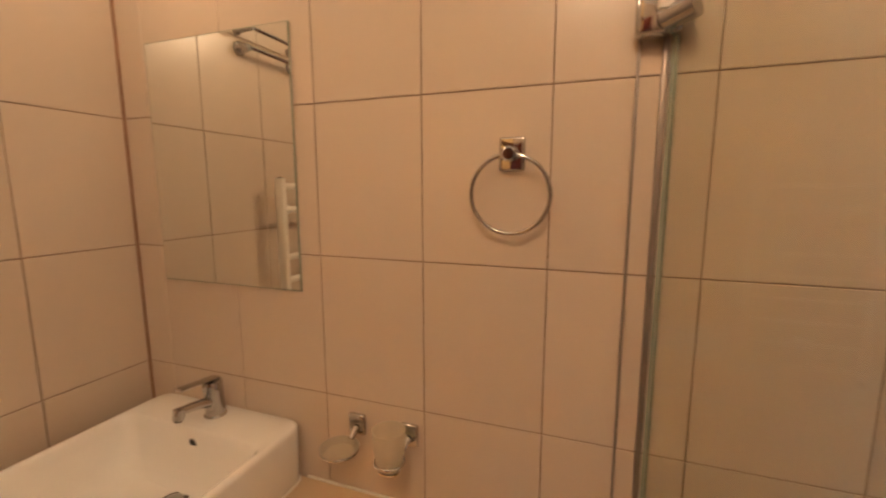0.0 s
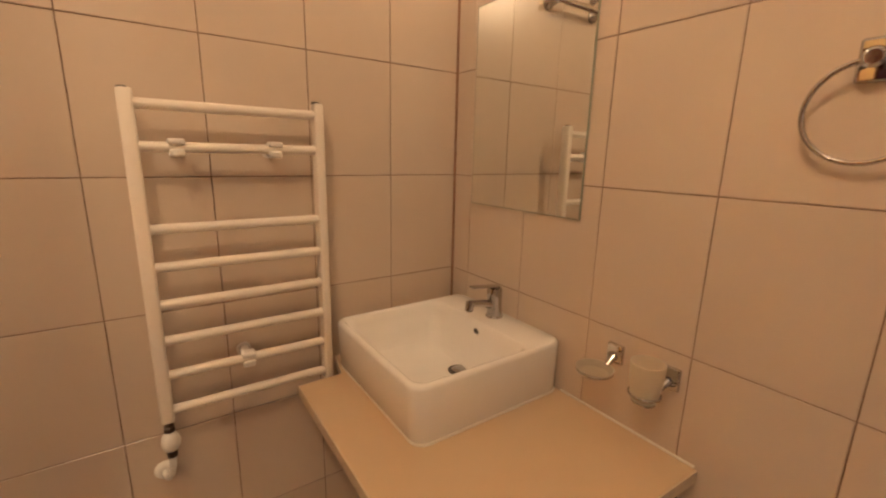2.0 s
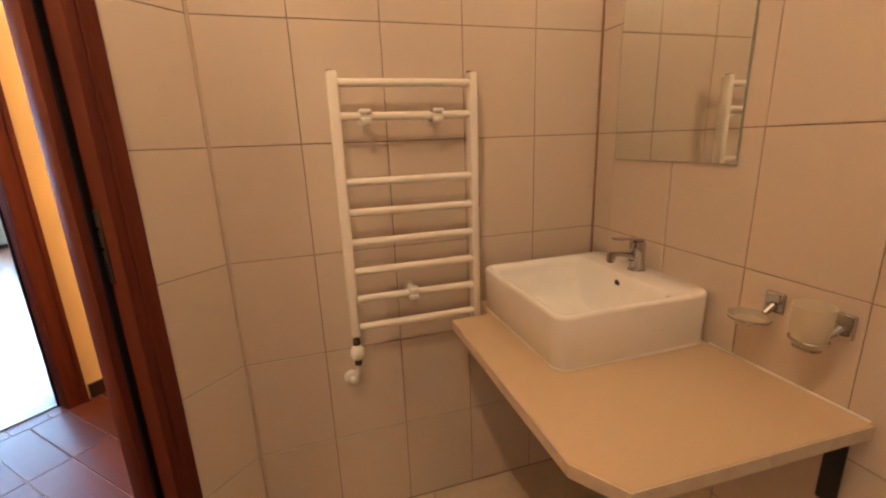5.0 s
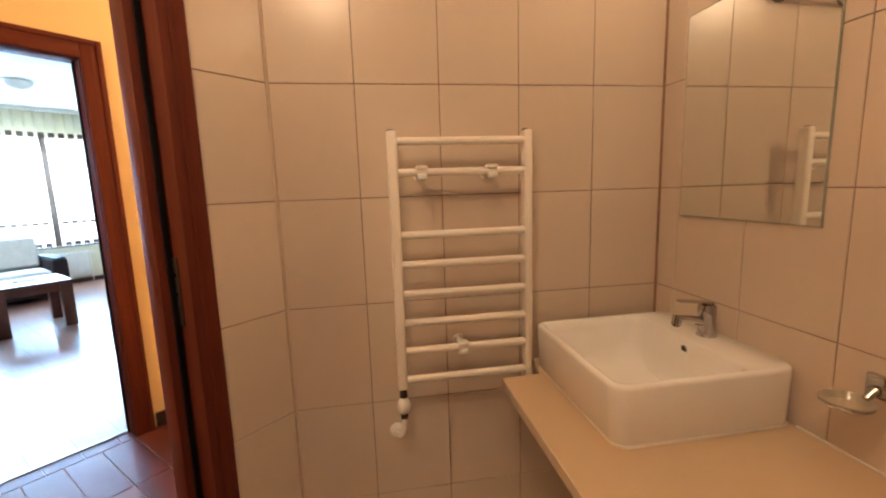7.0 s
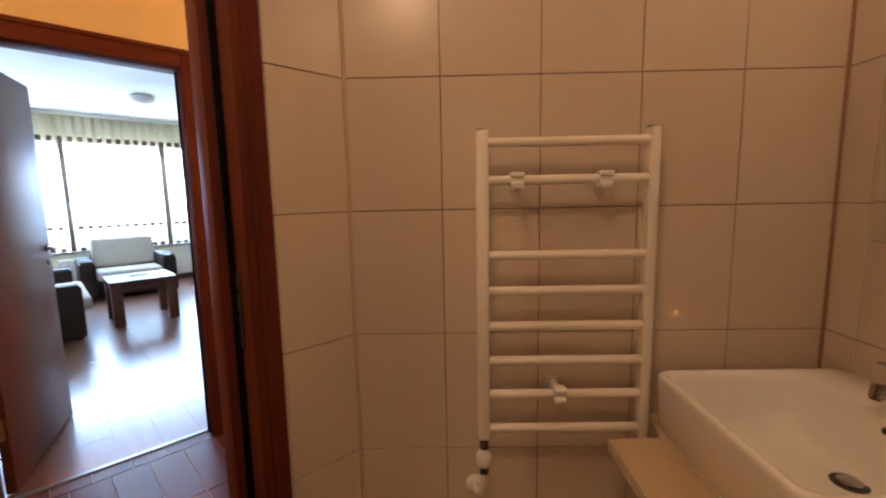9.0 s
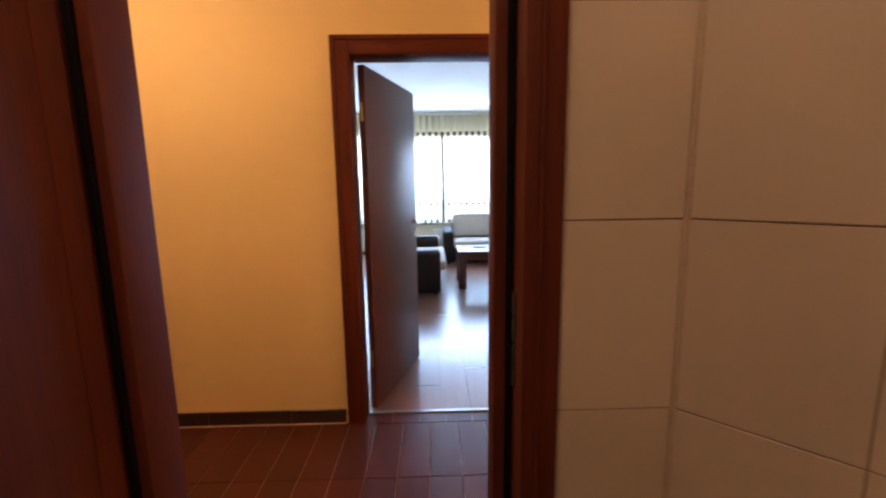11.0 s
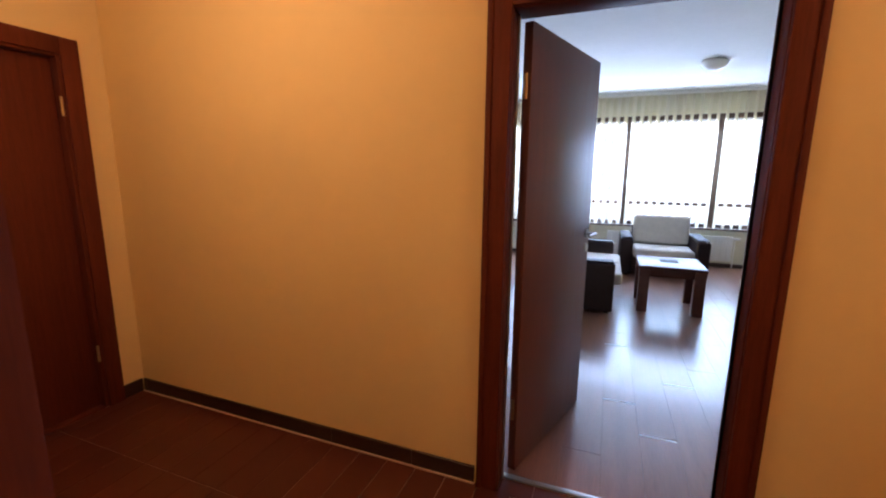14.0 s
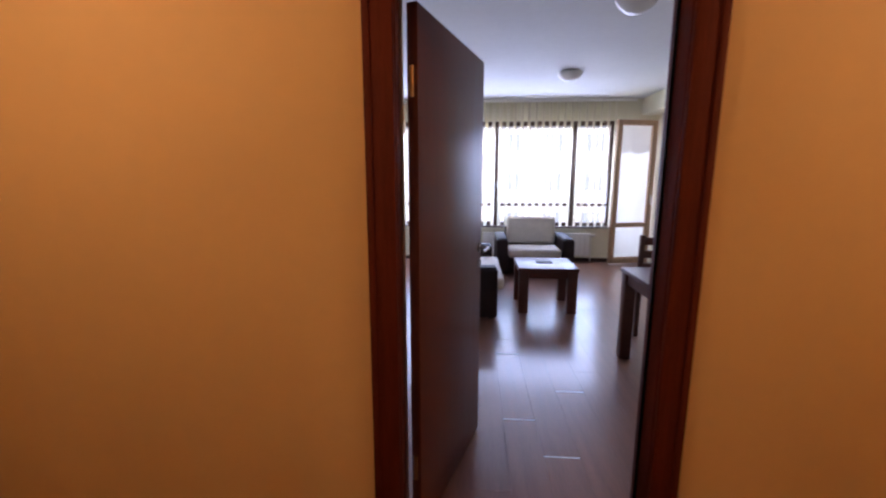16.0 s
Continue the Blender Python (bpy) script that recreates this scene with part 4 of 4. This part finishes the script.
# coffee table
ct = thing("coffee_table", "square dark wooden coffee table with thick legs", "coffee table", (-0.655, 5.88, 0))
TX0, TX1, TY0, TY1, TZ = -0.975, -0.345, 5.58, 6.20, 0.50
part("tabletop", box(B(), TX0, TX1, TY0, TY1, TZ - 0.035, TZ, 0.004), TABLEWOOD, ct)
part("apron", box(B(), TX0 + 0.03, TX1 - 0.03, TY0 + 0.03, TY1 - 0.03, TZ - 0.115, TZ - 0.0355, 0.003), TABLEWOOD, ct)
for x in (TX0 + 0.008, TX1 - 0.108):
    for y in (TY0 + 0.008, TY1 - 0.108):
        part("leg", box(B(), x, x + 0.10, y, y + 0.10, 0, TZ - 0.036, 0.004), TABLEWOOD, ct)
tray = thing("table_mat", "small dark square mat lying on the coffee table", "mat", (-0.66, 5.93, TZ))
part("mat", box(B(), -0.75, -0.57, 5.86, 6.00, TZ + 0.0005, TZ + 0.006, 0.002), LEATHER, tray)

# dining table with a chair
dt = thing("dining_table", "dark wooden dining table with a glossy top", "table", (0.14, 4.04, 0))
part("tabletop", box(B(), -0.275, 0.55, 3.50, 4.58, 0.715, 0.75, 0.004), TABLEWOOD, dt)
part("apron", box(B(), -0.245, 0.52, 3.53, 4.55, 0.625, 0.7145, 0.003), TABLEWOOD, dt)
for x in (-0.265, 0.455):
    for y in (3.51, 4.485):
        part("leg", box(B(), x, x + 0.085, y, y + 0.085, 0, 0.7145, 0.004), TABLEWOOD, dt)
ch = thing("dining_chair", "dark wooden dining chair with upright back at the table", "chair", (0.25, 4.85, 0))
part("seat", box(B(), 0.03, 0.47, 4.62, 5.04, 0.44, 0.475, 0.008), TABLEWOOD, ch)
for x in (0.03, 0.43):
    part("back_post", box(B(), x, x + 0.04, 5.00, 5.04, 0.4755, 0.95, 0.004), TABLEWOOD, ch)
    for y in (4.625, 4.995):
        part("leg", box(B(), x, x + 0.04, y, y + 0.04, 0, 0.4395, 0.004), TABLEWOOD, ch)
for z in (0.62, 0.74, 0.86):
    part("back_slat", box(B(), 0.0705, 0.4295, 5.008, 5.03, z, z + 0.07, 0.004), TABLEWOOD, ch)


def dome(x, y, label):
    t = thing("ceiling_lamp", label, "ceiling lamp", (x, y, LIV_C), ID, "living-room ceiling lamps")
    part("base_plate", turned(B(), [(0.12, LIV_C - 0.02), (0.12, LIV_C - 0.0005)], Matrix.Translation((x, y, 0))), ENAMEL, t)
    part("shade", turned(B(), [(0.02, LIV_C - 0.115), (0.07, LIV_C - 0.105), (0.12, LIV_C - 0.065), (0.145, LIV_C - 0.021)], Matrix.Translation((x, y, 0)), 32), OPAL, t, "opal glass bowl, unlit")


dome(-0.33, 6.60, "round white opal glass ceiling lamp, switched off")
dome(-0.36, 4.42, "round white opal glass ceiling lamp, switched off")

# ---- pieces of walls and floors ----
TW, THT, JT = 0.2515, 0.3325, 0.0022
tile_mesh = {}


def slab_mesh(name, w, h, t, material, bev):
    """A flat piece w by h, lying in its own xz plane with its face towards -y."""
    key = (name, round(w, 3), round(h, 3))
    if key not in tile_mesh:
        b = B()
        x, z, k = w / 2, h / 2, bev
        back = [b.verts.new(p) for p in ((-x, t, -z), (x, t, -z), (x, t, z), (-x, t, z))]
        mid = [b.verts.new(p) for p in ((-x, k, -z), (x, k, -z), (x, k, z), (-x, k, z))]
        top = [b.verts.new(p) for p in ((-x + k, 0, -z + k), (x - k, 0, -z + k), (x - k, 0, z - k), (-x + k, 0, z - k))]
        for lo, hi in ((back, mid), (mid, top)):
            for i in range(4):
                b.faces.new((lo[i], lo[(i + 1) % 4], hi[(i + 1) % 4], hi[i]))
        b.faces.new(top)
        bmesh.ops.recalc_face_normals(b, faces=b.faces)
        me = bpy.data.meshes.new(name)
        b.to_mesh(me)
        b.free()
        me.materials.append(material)
        tile_mesh[key] = me
    return tile_mesh[key]


def piece(name, me, m, parent):
    ob = new(name, me)
    ob.parent = parent
    ob.matrix_parent_inverse = WM.get(parent, ID).inverted()
    ob.matrix_basis = m
    return ob


rnd = random.Random(7)


def tile_run(parent, m, cuts, top, skip=None, rows0=0.0):
    """Wall tiles between the cuts along local x, in rows from the floor; m carries the local wall frame (face towards -y)."""
    for a, c in zip(cuts, cuts[1:]):
        if c - a < 0.012:
            continue
        z = 0.0
        while z < top - 0.02:
            z1 = min(z + THT, top)
            tilt = Matrix.Rotation(radians(rnd.uniform(-0.12, 0.12)), 4, "X") @ Matrix.Rotation(radians(rnd.uniform(-0.12, 0.12)), 4, "Z")
            me = slab_mesh("tile", c - a - JT, z1 - z - JT, T, TILE, 0.0012)
            piece("tile", me, m @ Matrix.Translation(((a + c) / 2, 0, (z + z1) / 2)) @ tilt, parent)
            z = z1


def frange(a, b, s):
    out = [a]
    while out[-1] + s < b - 1e-6:
        out.append(out[-1] + s)
    return out + [b]


# mirror wall: local x is the washroom x
tile_run(wall_mirror, BATH, [0.0] + frange(0.091, 2.10, TW), BATH_C)
# radiator wall: local x runs from the corner to the strip
RM = BATH @ Matrix.Rotation(radians(90), 4, "Z")
tile_run(wall_radiator, RM, [-c for c in reversed(frange(0.0, 1.248, TW))], BATH_C)
# shower end wall
tile_run(wall_shower, BATH @ Matrix.Translation((2.10, 0, 0)) @ Matrix.Rotation(radians(-90), 4, "Z"), frange(0.0, 1.75, TW), BATH_C)
# washroom side of the door wall and the far side wall
DWM = Matrix.Translation((0, LY, 0))
tile_run(wall_washroom_door, DWM, [DW1 + 0.037, -0.883], BATH_C)
tile_run(wall_washroom_door, DWM, frange(-2.75, DW0 - 0.05, TW), BATH_C)
tile_run(wall_bath_side, Matrix.Translation((-2.75, 0, 0)) @ Matrix.Rotation(radians(90), 4, "Z"), frange(-0.22, LY, TW), BATH_C)
# corner trim between the two tiled walls
part("corner_trim", box(B(), 0.0005, 0.006, -0.006, -0.0005, 0, BATH_C), CORNERBROWN, wall_radiator, "brown corner joint", BATH)

UP = Matrix.Rotation(radians(-90), 4, "X")   # lays a piece flat, face up
ft = slab_mesh("floor_tile", 0.33, 0.33, 0.006, FLOORTILE_BATH, 0.001)
for i in range(9):
    for j in range(8):
        x, y = 0.167 + i * 0.333, -0.167 - j * 0.333
        wx, wy = bw(x, y)
        if wy < LY - 0.05 and wx > -2.7 and x < 2.1:
            piece("floor_tile", ft, BATH @ Matrix.Translation((x, y, 0.0)) @ UP, floor_washroom)

# hall floor: plank tiles laid towards the living room
PW = 0.158
for i in range(-17, 17):
    x = -1.648 + PW * i
    x0 = max(x, EX + 0.002)
    if x + PW < EX + 0.02 or x > 1.2 - PW:
        continue
    for y0, y1 in ((1.044, 1.520), (1.520, 2.035), (2.035, 2.520)):
        if y0 > 2 and O0 - 0.02 < x and x + PW < O1 + 0.06:
            y1 = 2.497
        me = slab_mesh("floor_tile", x + PW - x0 - 0.0032, y1 - y0 - 0.0032, 0.006, HALLTILE, 0.0012)
        piece("floor_tile", me, Matrix.Translation(((x0 + x + PW) / 2, (y0 + y1) / 2, 0.0)) @ UP, floor_hall)
for i in range(6):
    me = slab_mesh("floor_tile", PW - 0.0032, 0.098, 0.006, HALLTILE, 0.0012)
    piece("floor_tile", me, Matrix.Translation((O0 + 0.055 + (i + 0.5) * PW - PW * 0.35, 2.549, 0.0)) @ UP, floor_hall)
# skirting tiles
SK = 0.085
skirt = thing("baseboard", "dark brown tiled skirting along the hall walls", "skirting", (-2.5, HY1, 0), kind="structure")
SKM = Matrix.Translation((0, HY1 - 0.011, 0))
cuts = [EX + 0.012] + [c for c in frange(-4.05, O0 - 0.111, 0.475)]
for a, c in zip(cuts, cuts[1:]):
    piece("skirting_tile", slab_mesh("skirting_tile", c - a - 0.003, SK, 0.010, HALLBASE, 0.002), SKM @ Matrix.Translation(((a + c) / 2, 0, SK / 2 + 0.001)), skirt)
cuts = frange(O1 + 0.111, 1.19, 0.475)
for a, c in zip(cuts, cuts[1:]):
    piece("skirting_tile", slab_mesh("skirting_tile", c - a - 0.003, SK, 0.010, HALLBASE, 0.002), SKM @ Matrix.Translation(((a + c) / 2, 0, SK / 2 + 0.001)), skirt)
EM = Matrix.Translation((EX + 0.011, 0, 0)) @ Matrix.Rotation(radians(90), 4, "Z")
piece("skirting_tile", slab_mesh("skirting_tile", HY1 - 0.012 - ED1 - 0.077, SK, 0.010, HALLBASE, 0.002), EM @ Matrix.Translation(((HY1 - 0.012 + ED1 + 0.077) / 2, 0, SK / 2 + 0.001)), skirt)

part("joint_fillet", box(B(), EX + 0.012, O0 - 0.111, HY1 - 0.019, HY1 - 0.0115, 0.0005, 0.006), HALLGROUT, skirt, "pale joint at the floor")

# laminate boards of the living room
BWD, BL = 0.193, 1.28
i = 0
x = -1.270 - 12 * BWD
ENDS = (3.553, 3.216, 3.918, 2.95)
while x < RX - 0.01:
    x1 = min(x + BWD, RX)
    y = ENDS[i % 4] - 2 * BL
    while y < WY - 0.01:
        y0, y1 = max(y, LV + 0.004), min(y + BL, WY)
        if y1 - y0 > 0.03:
            me = slab_mesh("floorboard", x1 - x - 0.0005, y1 - y0 - 0.0014, 0.006, LAMINATE, 0.0004)
            piece("floorboard", me, Matrix.Translation(((x + x1) / 2, (y0 + y1) / 2, 0.0)) @ UP, floor_living)
        y += BL
    x += BWD
    i += 1
# board ends catching the window light, painted as pale strips a hair proud
END_GLINT = mat("pale_board_end_glint", (0.86, 0.84, 0.82), 0.3, vary=0.1, scale=40)
for x0, y0 in ((-1.270, 3.553), (-1.077, 3.216), (-0.884, 3.918), (-1.270, 4.515)):
    part("joint_glint", box(B(), x0 + 0.004, x0 + BWD - 0.004, y0 - 0.005, y0 + 0.005, 0.0002, 0.0014), END_GLINT, floor_living, "pale strip imitating light caught on a board end")
sk = thing("baseboard", "brown wooden skirting along the window wall", "skirting", (0.0, WY, 0), kind="structure")
part("board", box(B(), LX + 0.01, BX0 - 0.01, WY - 0.015, WY - 0.0005, 0.001, 0.06, 0.003), WINWOOD, sk)
